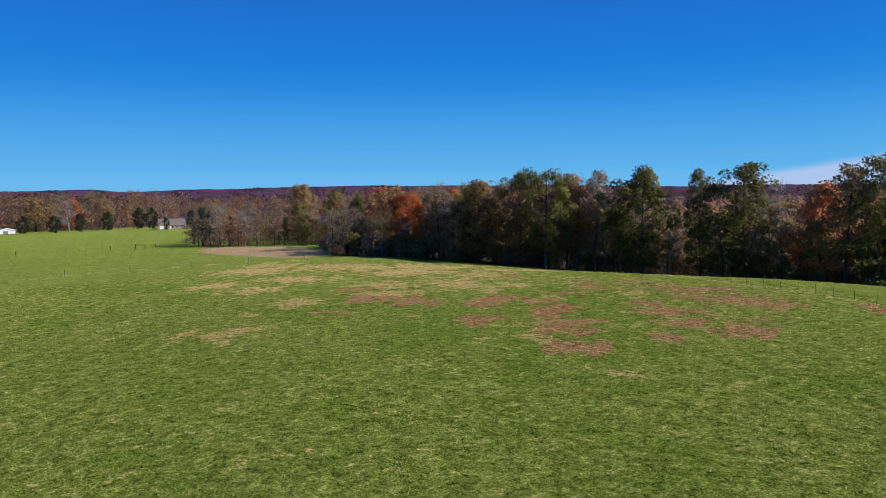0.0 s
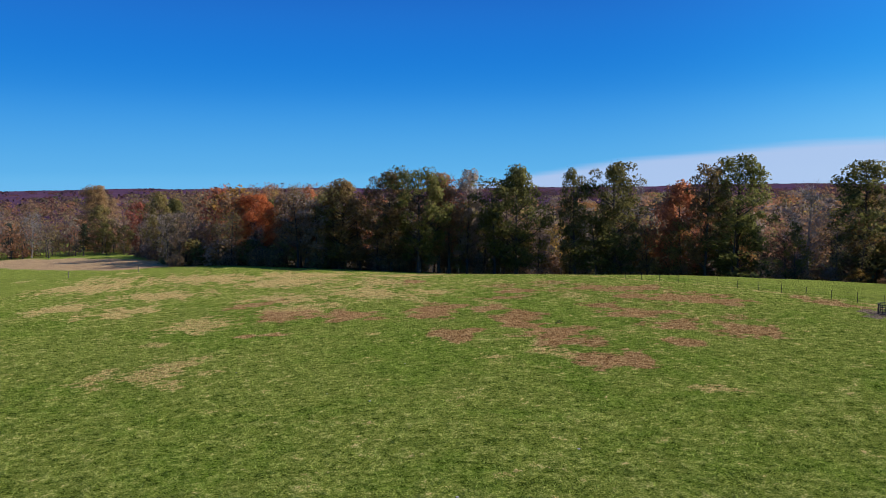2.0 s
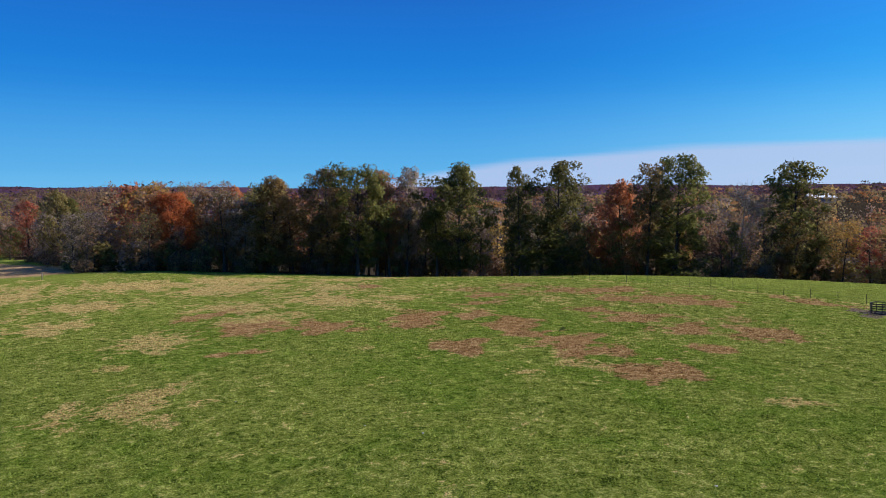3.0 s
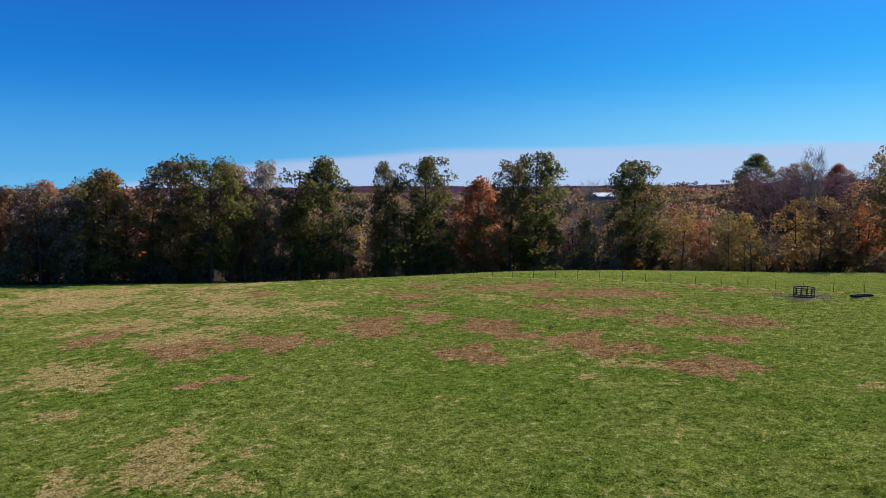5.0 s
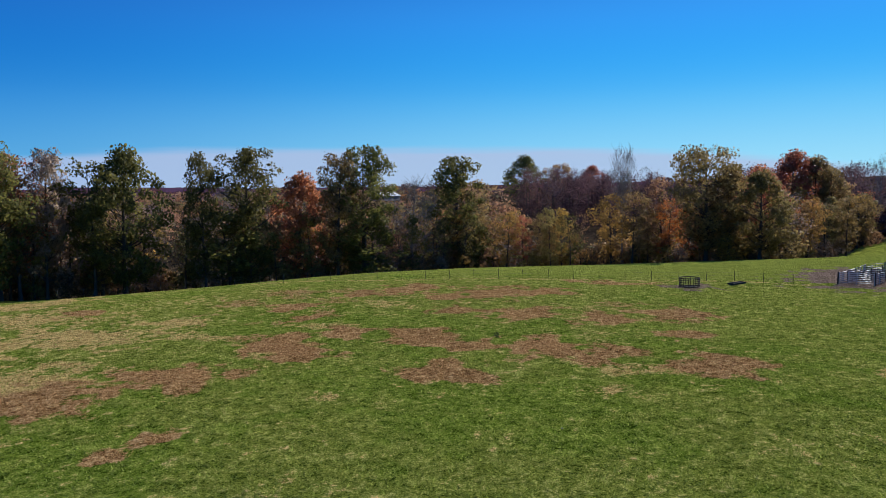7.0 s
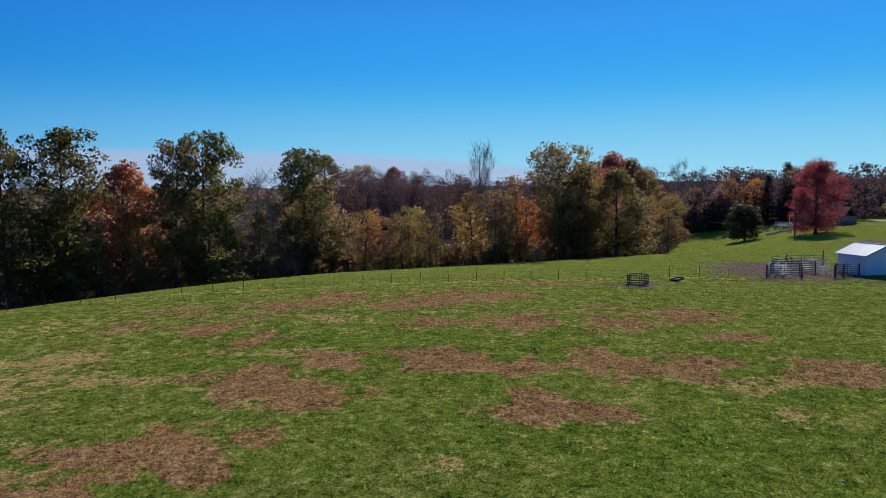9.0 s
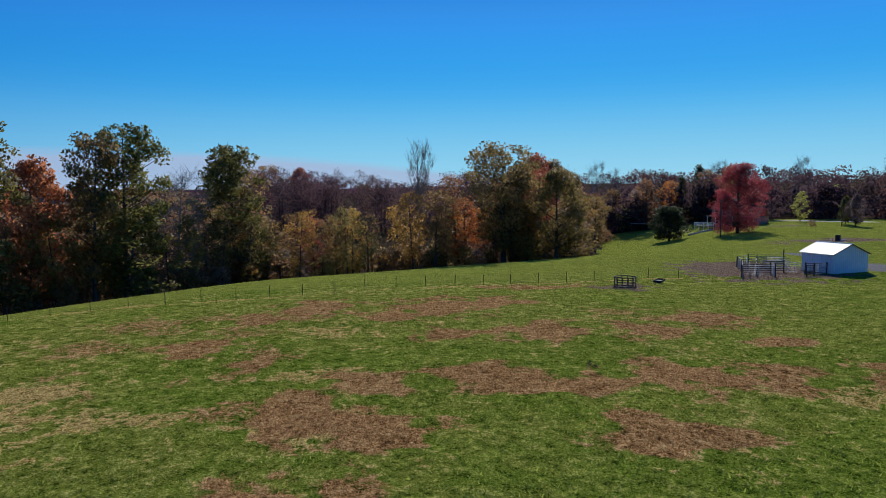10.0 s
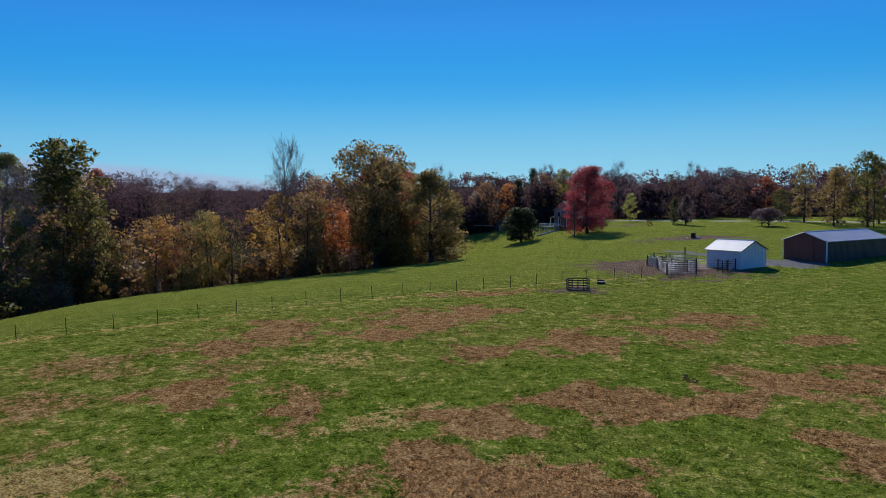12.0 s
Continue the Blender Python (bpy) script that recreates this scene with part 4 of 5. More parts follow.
def ribbed_roof_bm(length, x0, z0, x1, z1, thick=0.05, rib=0.45):
    """One slope of a sheet-metal roof, standing seams and all: from the eave (x0, z0) to the ridge (x1, z1), along y."""
    bm = bmesh.new()
    run = Vector((x1 - x0, 0, z1 - z0))
    up = Vector((-(z1 - z0), 0, x1 - x0)).normalized()
    if up.z < 0:
        up = -up
    prof, y = [], 0.0
    while y < length - 1e-6:
        w = min(rib, length - y)
        prof += [(y, 0.0), (y + 0.03, 0.035), (y + 0.07, 0.035), (y + 0.10, 0.0)]
        y += w
    prof.append((length, 0.0))
    lo = [bm.verts.new(Vector((x0, a, z0)) + up * h) for a, h in prof]
    hi = [bm.verts.new(Vector((x0, a, z0)) + run + up * h) for a, h in prof]
    lo2 = [bm.verts.new(Vector((x0, a, z0)) - up * thick) for a, h in prof]
    hi2 = [bm.verts.new(Vector((x0, a, z0)) + run - up * thick) for a, h in prof]
    for i in range(len(prof) - 1):
        bm.faces.new((lo[i], lo[i + 1], hi[i + 1], hi[i]))
        bm.faces.new((lo2[i], hi2[i], hi2[i + 1], lo2[i + 1]))
        bm.faces.new((lo[i], lo2[i], lo2[i + 1], lo[i + 1]))
        bm.faces.new((hi[i], hi[i + 1], hi2[i + 1], hi2[i]))
    bm.faces.new((lo[0], hi[0], hi2[0], lo2[0]))
    bm.faces.new((lo[-1], lo2[-1], hi2[-1], hi[-1]))
    bmesh.ops.recalc_face_normals(bm, faces=bm.faces[:])
    return bm


def ribbed_wall_bm(length, height, rib=0.3, depth=0.03, peak=0.0):
    """A sheet-metal wall in the x-z plane with upright ribs; with a peak it is a gable."""
    bm = bmesh.new()
    prof, x = [], 0.0
    while x < length - 1e-6:
        w = min(rib, length - x)
        prof += [(x, 0.0)] + ([(x + 0.04, -depth), (x + 0.09, -depth), (x + 0.13, 0.0)] if w > 0.14 else [])
        x += w
    prof.append((length, 0.0))
    extra = [(length / 2, 0.0)] if peak and not any(abs(a - length / 2) < 1e-4 for a, _ in prof) else []
    prof = sorted(prof + extra)
    top = lambda a: height + peak * (1 - abs(a - length / 2) / (length / 2))
    rows = [[bm.verts.new((a, d, 0)) for a, d in prof], [bm.verts.new((a, d, top(a))) for a, d in prof],
            [bm.verts.new((a, 0.08, 0)) for a, d in prof], [bm.verts.new((a, 0.08, top(a))) for a, d in prof]]
    for i in range(len(prof) - 1):
        bm.faces.new((rows[0][i], rows[0][i + 1], rows[1][i + 1], rows[1][i]))
        bm.faces.new((rows[2][i], rows[3][i], rows[3][i + 1], rows[2][i + 1]))
        bm.faces.new((rows[1][i], rows[1][i + 1], rows[3][i + 1], rows[3][i]))
    bmesh.ops.recalc_face_normals(bm, faces=bm.faces[:])
    return bm


WHITE_METAL = plain_material("white_sheet_metal", (0.62, 0.63, 0.65), (0.80, 0.81, 0.82), 1.5, 0.45, 0, 0.15, 0.01)
ROOF_METAL = plain_material("bare_roof_metal", (0.52, 0.53, 0.55), (0.68, 0.69, 0.71), 1.2, 0.55, 0.0, 0.15, 0.01)
RED_METAL = plain_material("dark_red_sheet_metal", (0.120, 0.036, 0.028), (0.190, 0.058, 0.046), 1.2, 0.5, 0, 0.15, 0.01)
BROWN_METAL = plain_material("dark_brown_sheet_metal", (0.040, 0.030, 0.026), (0.075, 0.056, 0.048), 1.2, 0.5, 0, 0.15, 0.01)
TRIM_WHITE = plain_material("white_paint", (0.66, 0.66, 0.66), (0.82, 0.82, 0.81), 4, 0.5, 0, 0.1, 0.004)
STEEL = plain_material("galvanised_tube", (0.322, 0.329, 0.341), (0.459, 0.465, 0.477), 8, 0.45, 0.25, 0.1, 0.003)
DARK_STEEL = plain_material("rusty_dark_tube", (0.012, 0.011, 0.011), (0.050, 0.040, 0.036), 8, 0.8, 0.0, 0.2, 0.004)
GREEN_STEEL = plain_material("green_painted_tube", (0.020, 0.085, 0.045), (0.045, 0.160, 0.085), 8, 0.45, 0, 0.1, 0.003)
POST_WOOD = plain_material("weathered_post", (0.040, 0.032, 0.026), (0.13, 0.105, 0.085), 9, 0.9, 0, 0.6, 0.01)
PALE_WOOD = plain_material("sun_bleached_post", (0.13, 0.115, 0.08), (0.26, 0.23, 0.17), 9, 0.9, 0, 0.5, 0.01)
WIRE = plain_material("fence_wire", (0.10, 0.09, 0.085), (0.22, 0.20, 0.19), 10, 0.5, 0.6, 0.1, 0.002)
RUBBER = plain_material("black_rubber", (0.010, 0.010, 0.011), (0.028, 0.028, 0.030), 6, 0.9, 0, 0.2, 0.01)
SHINGLE = plain_material("grey_brown_shingles", (0.10, 0.078, 0.070), (0.21, 0.165, 0.15), 4, 0.9, 0, 0.6, 0.02)
SIDING = plain_material("brown_siding", (0.15, 0.125, 0.115), (0.26, 0.22, 0.20), 3, 0.6, 0, 0.2, 0.01)
BRICK_TAN = plain_material("tan_brick", (0.24, 0.16, 0.12), (0.38, 0.27, 0.21), 5, 0.85, 0, 0.4, 0.01)
STONE = plain_material("pale_limestone", (0.38, 0.36, 0.33), (0.58, 0.56, 0.52), 5, 0.85, 0, 0.5, 0.02)
DARK_GLASS = plain_material("dark_window", (0.012, 0.014, 0.018), (0.028, 0.032, 0.040), 2, 0.12, 0, 0.0, 0.001)
DARK_INSIDE = plain_material("dark_inner_boards", (0.020, 0.017, 0.014), (0.050, 0.042, 0.034), 3, 0.9, 0, 0.3, 0.01)


# ---- sheds and barn by the paddock ----
def metal_building(name, label, corner, bearing, width, length, eave, peak, z, front, side, roof, over=0.25):
    """A gabled sheet-metal building. The gable stands along local x, the ridge runs along local y."""
    top = new(name)
    top.matrix_basis = pose(corner[0], corner[1], z, 0, 0, bearing)
    g = part("gable_wall", ribbed_wall_bm(width, eave, peak=peak), front, top)
    g = part("gable_wall", ribbed_wall_bm(width, eave, peak=peak), front, top)
    g.matrix_basis = pose(width, length, 0, 0, 0, 180)
    s = part("side_wall", ribbed_wall_bm(length, eave), side, top)
    s.matrix_basis = pose(0, length, 0, 0, 0, -90)
    s = part("side_wall", ribbed_wall_bm(length, eave), side, top)
    s.matrix_basis = pose(width, 0, 0, 0, 0, 90)
    slope = peak / (width / 2)
    for sign in (0, 1):
        e, r = (-over, width / 2) if sign == 0 else (width + over, width / 2)
        p = part("roof", ribbed_roof_bm(length + 2 * over, e, eave - slope * over + 0.06, r, eave + peak + 0.06), roof, top)
        p.matrix_basis = pose(0, -over, 0)
    part("ridge_cap", bar_bm([(width / 2, -over, eave + peak + 0.07), (width / 2, length + over, eave + peak + 0.07)], 0.09, 6), roof, top)
    return tagged(top, label, "shed" if name == "shed" else "barn")


def white_shed():
    z = ground_z(65, 44.5) - 0.05
    ob = metal_building("shed", "small white sheet-metal shed with a bright metal roof beside the corral", (62.7, 46.2), 12.6 - 90, 5.2, 5.4, 2.45, 1.2, z, WHITE_METAL, WHITE_METAL, ROOF_METAL)
    for x in (0.0, 5.2):
        part("corner_trim", box_bm(x - 0.07, x + 0.07, -0.06, 0.05, 0, 2.5, 0.01), TRIM_WHITE, ob)
    for sx, x0, x1 in ((0, -0.28, 2.6), (1, 5.48, 2.6)):
        b = bar_bm([(x0, -0.28, 2.38), (x1, -0.28, 3.68)], 0.06, 4)
        part("rake_trim", b, DARK_STEEL, ob, "dark trim along the gable")
    d = part("door", box_bm(3.9, 4.8, 5.45, 5.50, 0.05, 2.05, 0.01), TRIM_WHITE, ob)
    part("handle", bar_bm([(4.7, 5.53, 1.0), (4.7, 5.53, 1.15)], 0.02), DARK_STEEL, d)
    return ob


def big_barn():
    z = ground_z(64.4, 29.9) - 0.05
    ob = metal_building("barn", "long dark red metal barn with a grey roof and white trim", (70.82, 31.38), 192.65, 6.6, 16.0, 3.1, 1.15, z, RED_METAL, BROWN_METAL, ROOF_METAL, 0.2)
    # local x runs along the gable, local y along the ridge
    for x in (0.0, 6.6):
        part("corner_trim", box_bm(x - 0.09, x + 0.09, -0.08, 0.06, 0, 3.15, 0.01), TRIM_WHITE, ob, "white corner trim")
    for x0 in (-0.22, 6.82):
        part("rake_trim", bar_bm([(x0, -0.24, 3.06), (3.3, -0.24, 4.28)], 0.06, 4), TRIM_WHITE, ob)
    door = part("sliding_door", box_bm(1.9, 4.7, -0.12, -0.05, 0.05, 2.8, 0.01), RED_METAL, ob)
    part("door_rail", box_bm(1.6, 5.0, -0.16, -0.06, 2.82, 2.92, 0.01), RED_METAL, door)
    part("gutter", bar_bm([(6.88, -0.2, 3.05), (6.88, 16.2, 3.05)], 0.07), TRIM_WHITE, ob)
    return ob


# ---- corral, feeders and fences ----
def corral():
    """A working pen of tubular steel panels hung between wooden posts."""
    top = new("corral")
    def panel(length, material, rails=6, high=1.42):
        p = part("panel", bar_bm([(0.03, 0, 0.25), (length - 0.03, 0, 0.25)], 0.030, 8), material, top, smooth=True)
        for x in (0.03, length / 2, length - 0.03):
            part("upright", bar_bm([(x, 0, 0.02), (x, 0, high)], 0.030, 6), material, p)
        for i in range(1, rails):
            z = 0.25 + (high - 0.25) * i / (rails - 1)
            part("rail", bar_bm([(0.03, 0, z), (length - 0.03, 0, z)], 0.032, 8), material, p, smooth=True)
        return p
    kinds = {"steel": panel(2.9, STEEL), "dark": panel(2.9, DARK_STEEL), "green": panel(2.9, GREEN_STEEL)}
    tagged(kinds["green"], "green painted tubular steel panel with six rails")
    tagged(kinds["dark"], "rusty dark tubular steel panel with six rails")
    used = set()
    def run(kind, points):
        for (x0, y0), (x1, y1) in zip(points, points[1:]):
            d = math.hypot(x1 - x0, y1 - y0)
            n = max(1, round(d / 2.9))
            for i in range(n):
                x, y = x0 + (x1 - x0) * i / n, y0 + (y1 - y0) * i / n
                m = pose(x, y, ground_z(x, y) - 0.02, 0, 0, math.degrees(math.atan2(y1 - y0, x1 - x0))) @ Matrix.Diagonal((d / n / 2.9, 1, 1, 1))
                ob = kinds[kind] if kind not in used else copy_thing(kinds[kind], m)
                ob.matrix_basis = m
                used.add(kind)
    run("steel", [(61.8, 58.2), (67.0, 55.9), (71.6, 54.3)])
    run("green", [(71.6, 54.3), (73.7, 51.8), (72.6, 47.4)])
    run("steel", [(61.8, 58.2), (61.3, 54.4)])
    run("steel", [(62.2, 57.2), (65.6, 55.6)])
    run("steel", [(66.8, 53.2), (66.0, 50.4)])
    run("steel", [(67.5, 55.0), (70.6, 53.6)])
    run("steel", [(62.6, 56.2), (66.4, 54.2), (69.8, 52.6)])
    run("dark", [(64.2, 57.1), (64.0, 53.6)])
    run("steel", [(61.3, 54.4), (64.6, 53.0)])
    run("steel", [(70.4, 51.0), (68.6, 48.6)])
    run("dark", [(66.4, 54.2), (65.2, 51.2)])
    run("steel", [(65.2, 51.2), (62.9, 49.7)])
    run("green", [(69.8, 52.6), (70.4, 51.0)])
    run("dark", [(62.9, 49.7), (62.8, 47.0)])
    run("steel", [(61.4, 49.5), (62.7, 47.2)])
    run("dark", [(60.9, 50.6), (61.4, 49.5)])
    run("dark", [(68.0, 55.5), (68.4, 53.3)])
    post = part("post", bar_bm([(0, 0, -0.2), (0, 0.01, 0.9), (0.01, 0, 1.95)], 0.08, 8), POST_WOOD, top, "dark weathered wooden post")
    for i, (x, y, s) in enumerate(((61.8, 58.3, 0.95), (61.3, 54.3, 1.05), (60.8, 50.7, 0.95), (61.4, 49.4, 1.0), (62.8, 47.0, 0.95), (67.0, 55.9, 0.9), (71.7, 54.4, 0.9),
                                   (73.8, 51.8, 0.95), (72.7, 47.3, 1.35), (66.4, 54.2, 0.95), (65.2, 51.2, 1.0), (64.1, 53.5, 0.95), (62.9, 49.7, 1.0), (69.8, 52.6, 0.95))):
        m = pose(x, y, ground_z(x, y), random.Random(i).uniform(-2, 2), random.Random(i + 9).uniform(-2, 2), 40 * i) @ Matrix.Diagonal((1, 1, 0.82 * s, 1))
        (post if i == 0 else copy_thing(post, m)).matrix_basis = m
    tagged(top, "livestock corral of steel panels and wooden posts on mud", "corral")


def ring_feeder():
    """A round hay feeder: hoops held by flat uprights, the lowest band solid."""
    top = new("hay_ring")
    top.matrix_basis = pose(54.2, 75.1, ground_z(54.2, 75.1))
    circle = lambda z, r=1.2: [(r * math.cos(2 * math.pi * k / 32), r * math.sin(2 * math.pi * k / 32), z) for k in range(32)]
    for z, r in ((0.06, 0.05), (0.32, 0.042), (0.60, 0.042), (0.86, 0.042), (1.12, 0.06)):
        part("hoop", bar_bm(circle(z), r, 6, True), DARK_STEEL, top)
    for k in range(12):
        a = 2 * math.pi * k / 12
        part("upright", bar_bm([(1.2 * math.cos(a), 1.2 * math.sin(a), 0.02), (1.2 * math.cos(a), 1.2 * math.sin(a), 1.12)], 0.042, 6), DARK_STEEL, top)
    hay = bmesh.new()
    bmesh.ops.create_icosphere(hay, subdivisions=3, radius=1)
    rng = random.Random(3)
    for v in hay.verts:
        v.co = Vector((v.co.x * 0.85, v.co.y * 0.85, max(0, v.co.z) * 0.22)) * rng.uniform(0.85, 1.1)
    tagged(top, "round black steel hay feeder on bare trodden ground", "hay feeder")
    h = part("hay_heap", hay, bpy.data.materials["dark_inner_boards"])
    h.matrix_basis = pose(54.2, 75.1, ground_z(54.2, 75.1) - 0.03)
    tagged(h, "flat dark remains of wet hay inside the feeder", "hay")


def trough():
    x, y = 58.3, 69.8
    top = new("feed_trough")
    top.matrix_basis = pose(x, y, ground_z(x, y), 0, 0, math.degrees(math.atan2(-0.50, 0.86)))
    outer = [(-0.42, 0.02), (0.42, 0.02), (0.46, 0.22), (0.40, 0.22), (0.36, 0.08), (-0.36, 0.08), (-0.40, 0.22), (-0.46, 0.22)]
    b = part("basin", prism_bm(outer, -1.35, 1.35), RUBBER, top)
    b.matrix_basis = pose(0, 0, 0, 0, 0, 90)
    for s in (-1, 1):
        e = part("end_wall", prism_bm([(-0.42, 0.02), (0.42, 0.02), (0.46, 0.22), (-0.46, 0.22)], s * 1.35 - 0.03, s * 1.35 + 0.03), RUBBER, top)
        e.matrix_basis = pose(0, 0, 0, 0, 0, 90)
    tagged(top, "long low black rubber feed trough by the fence", "feed trough")


def fence(name, label, line, step, high, radius, material, wires, seed, wire_r=0.004, lean=3):
    """Posts at even steps along a line on the ground, with wires between them."""
    rng = random.Random(seed)
    top = new(name)
    spots_at, left = [], 0.0
    for (x0, y0), (x1, y1) in zip(line, line[1:]):
        d = math.hypot(x1 - x0, y1 - y0)
        while left <= d:
            spots_at.append((x0 + (x1 - x0) * left / d, y0 + (y1 - y0) * left / d))
            left += step
        left -= d
    me = None
    for x, y in spots_at:
        z = ground_z(x, y)
        if me is None:
            p = part("post", bar_bm([(0, 0, -0.15), (0, 0, high)], radius, 6), material, top)
            me = p.data
        else:
            p = new("post", me)
            p.parent = top
        p.matrix_basis = pose(x, y, z, rng.uniform(-lean, lean), rng.uniform(-lean, lean), rng.uniform(0, 360)) @ Matrix.Diagonal((1, 1, rng.uniform(0.93, 1.06), 1))
    for h in wires:
        pts = []
        for (x0, y0), (x1, y1) in zip(spots_at, spots_at[1:]):
            pts += [(x0, y0, ground_z(x0, y0) + h), ((x0 + x1) / 2, (y0 + y1) / 2, ground_z((x0 + x1) / 2, (y0 + y1) / 2) + h - 0.03)]
        x, y = spots_at[-1]
        pts.append((x, y, ground_z(x, y) + h))
        part("wire", bar_bm(pts, wire_r, 3), WIRE, top)
    return tagged(top, label, "fence")


def fences():
    fence("fence", "wire fence on thin dark steel posts across the pasture", FENCE_LINE,
          3.45, 1.32, 0.030, DARK_STEEL, (0.35, 0.75, 1.15), 4)
    fence("fence", "wire fence on pale wooden posts along the pasture's far side", WEST_FENCE,
          14.0, 1.45, 0.09, PALE_WOOD, (0.5, 1.1), 6, lean=4)
    fence("fence", "sparse fence on dark wooden posts below the lawns", [(-170, 246), (-145.5, 270.7), (-121.5, 294.4), (-95.2, 299.6)], 17.0, 1.7, 0.10, POST_WOOD, (0.6, 1.2), 7)
    brace = new("fence_brace")
    for x, y in ((-111.8, 293.5), (-107.6, 292.0)):
        part("post", bar_bm([(x, y, ground_z(x, y) - 0.2), (x, y, ground_z(x, y) + 1.9)], 0.14, 8), POST_WOOD, brace)
    z = ground_z(-109.7, 292.8)
    part("rail", bar_bm([(-111.8, 293.5, z + 1.6), (-107.6, 292.0, z + 1.6)], 0.08, 8), POST_WOOD, brace)
    tagged(brace, "dark wooden fence brace of two posts and a rail", "fence brace")


# ---- the houses and yards ----
def window(parent, x, z, w, h, y):
    f = part("window", box_bm(x - w / 2 - 0.08, x + w / 2 + 0.08, y - 0.06, y + 0.02, z - 0.08, z + h + 0.08, 0.01), TRIM_WHITE, parent)
    part("pane", box_bm(x - w / 2, x + w / 2, y - 0.075, y - 0.055, z, z + h), DARK_GLASS, f)
    part("glazing_bar", box_bm(x - w / 2, x + w / 2, y - 0.085, y - 0.06, z + h / 2 - 0.02, z + h / 2 + 0.02), TRIM_WHITE, f)


def gabled_roof(parent, x0, x1, y0, y1, eave, peak, over, material, along_x=True):
    """Two thick slopes over the rectangle, ridge along x or y."""
    for s in (0, 1):
        if along_x:
            mid = (y0 + y1) / 2
            e = y0 - over if s == 0 else y1 + over
            k = peak / (mid - y0)
            prof = [(e, eave - k * over), (mid, eave + peak), (mid, eave + peak + 0.22), (e, eave - k * over + 0.22)]
            bm = prism_bm(prof, x0 - over, x1 + over)
            bmesh.ops.transform(bm, matrix=Matrix(((0, 1, 0, 0), (1, 0, 0, 0), (0, 0, 1, 0), (0, 0, 0, 1))), verts=bm.verts[:])
        else:
            mid = (x0 + x1) / 2
            e = x0 - over if s == 0 else x1 + over
            k = peak / (mid - x0)
            bm = prism_bm([(e, eave - k * over), (mid, eave + peak), (mid, eave + peak + 0.22), (e, eave - k * over + 0.22)], y0 - over, y1 + over)
        bmesh.ops.recalc_face_normals(bm, faces=bm.faces[:])
        part("roof", bm, material, parent)


def farm_house():
    """The house behind the crimson maple: a tall gable with a lower wing and a railed deck."""
    top = new("house")
    top.matrix_basis = pose(172.5, 8.0, ground_z(172.5, 8.0) - 0.15, 0, 0, math.degrees(math.atan2(-0.60, -0.80)))
    # local x runs to the viewer's right along the front, local y away from the pasture; the front is at y = 0
    part("wall", prism_bm([(-8.0, 0), (-2.5, 0), (-2.5, 5.0), (-5.25, 7.4), (-8.0, 5.0)], 0, 8), SIDING, top)
    part("wall", box_bm(-2.5, 4.6, 1.5, 8.0, 0, 2.9), SIDING, top)
    gabled_roof(top, -8.0, -2.5, 0, 8, 5.0, 2.4, 0.4, SHINGLE, False)
    gabled_roof(top, -2.5, 4.6, 1.5, 8.0, 2.9, 2.2, 0.4, SHINGLE, True)
    part("porch_roof", prism_bm([(-8.3, 2.75), (2.0, 2.75), (2.0, 2.95), (-8.3, 2.95)], -2.4, 0.0), SHINGLE, top)
    for x in (-8.0, -5.5, -3.0, -0.5, 1.8):
        part("porch_post", box_bm(x - 0.08, x + 0.08, -2.3, -2.14, 0, 2.75, 0.01), TRIM_WHITE, top)
    part("porch_floor", box_bm(-8.2, 2.0, -2.4, 0, 0.25, 0.40, 0.02), PALE_WOOD, top)
    for x, z, w, h, y in ((-6.4, 3.2, 1.0, 1.3, 0), (-4.1, 3.2, 1.0, 1.3, 0), (-6.4, 0.9, 1.0, 1.4, 0), (0.2, 1.0, 1.2, 1.2, 1.5), (3.0, 1.0, 1.2, 1.2, 1.5)):
        window(top, x, z, w, h, y)
    d = part("door", box_bm(-4.6, -3.7, -0.06, 0.02, 0.4, 2.45, 0.01), RED_METAL, top)
    part("handle", bar_bm([(-3.8, -0.1, 1.3), (-3.8, -0.1, 1.45)], 0.025), STEEL, d)
    part("chimney", box_bm(-1.2, -0.4, 5.2, 6.0, 4.2, 6.6, 0.03), BRICK_TAN, top)
    tagged(top, "brown house with shingle roofs and white trim behind a crimson maple", "house")
    deck = new("deck")
    x, y = 174.5, 16.1
    deck.matrix_basis = pose(x, y, ground_z(x, y), 0, 0, math.degrees(math.atan2(-0.60, -0.80)))
    part("floor", box_bm(-3.0, 3.0, -1.4, 1.4, 1.05, 1.18, 0.02), PALE_WOOD, deck)
    for i in range(5):
        px = -2.9 + 1.45 * i
        part("post", box_bm(px - 0.06, px + 0.06, -1.4, -1.28, -0.2, 2.2, 0.01), TRIM_WHITE, deck)
    for z in (1.4, 1.7, 2.05):
        part("rail", box_bm(-2.95, 2.95, -1.41, -1.33, z, z + 0.14, 0.01), TRIM_WHITE, deck)
    part("ramp_rail", bar_bm([(3.0, -1.35, 2.1), (5.0, -1.6, 1.2)], 0.07, 4), TRIM_WHITE, deck)
    tagged(deck, "small wooden deck with white painted rails", "deck")
    wall = new("retaining_wall")
    rng = random.Random(2)
    for i in range(14):
        k = i / 13
        px, py = 168.2 + 3.2 * k, 23.4 - 7.4 * k
        b = part("stone", box_bm(-0.30, 0.30, -0.2, 0.2, 0, rng.uniform(0.32, 0.5), 0.05), STONE, wall)
        b.matrix_basis = pose(px, py, ground_z(px, py) - 0.04, 0, 0, -66 + rng.uniform(-6, 6))
    tagged(wall, "low wall of pale stones along a flower bed", "stone wall")


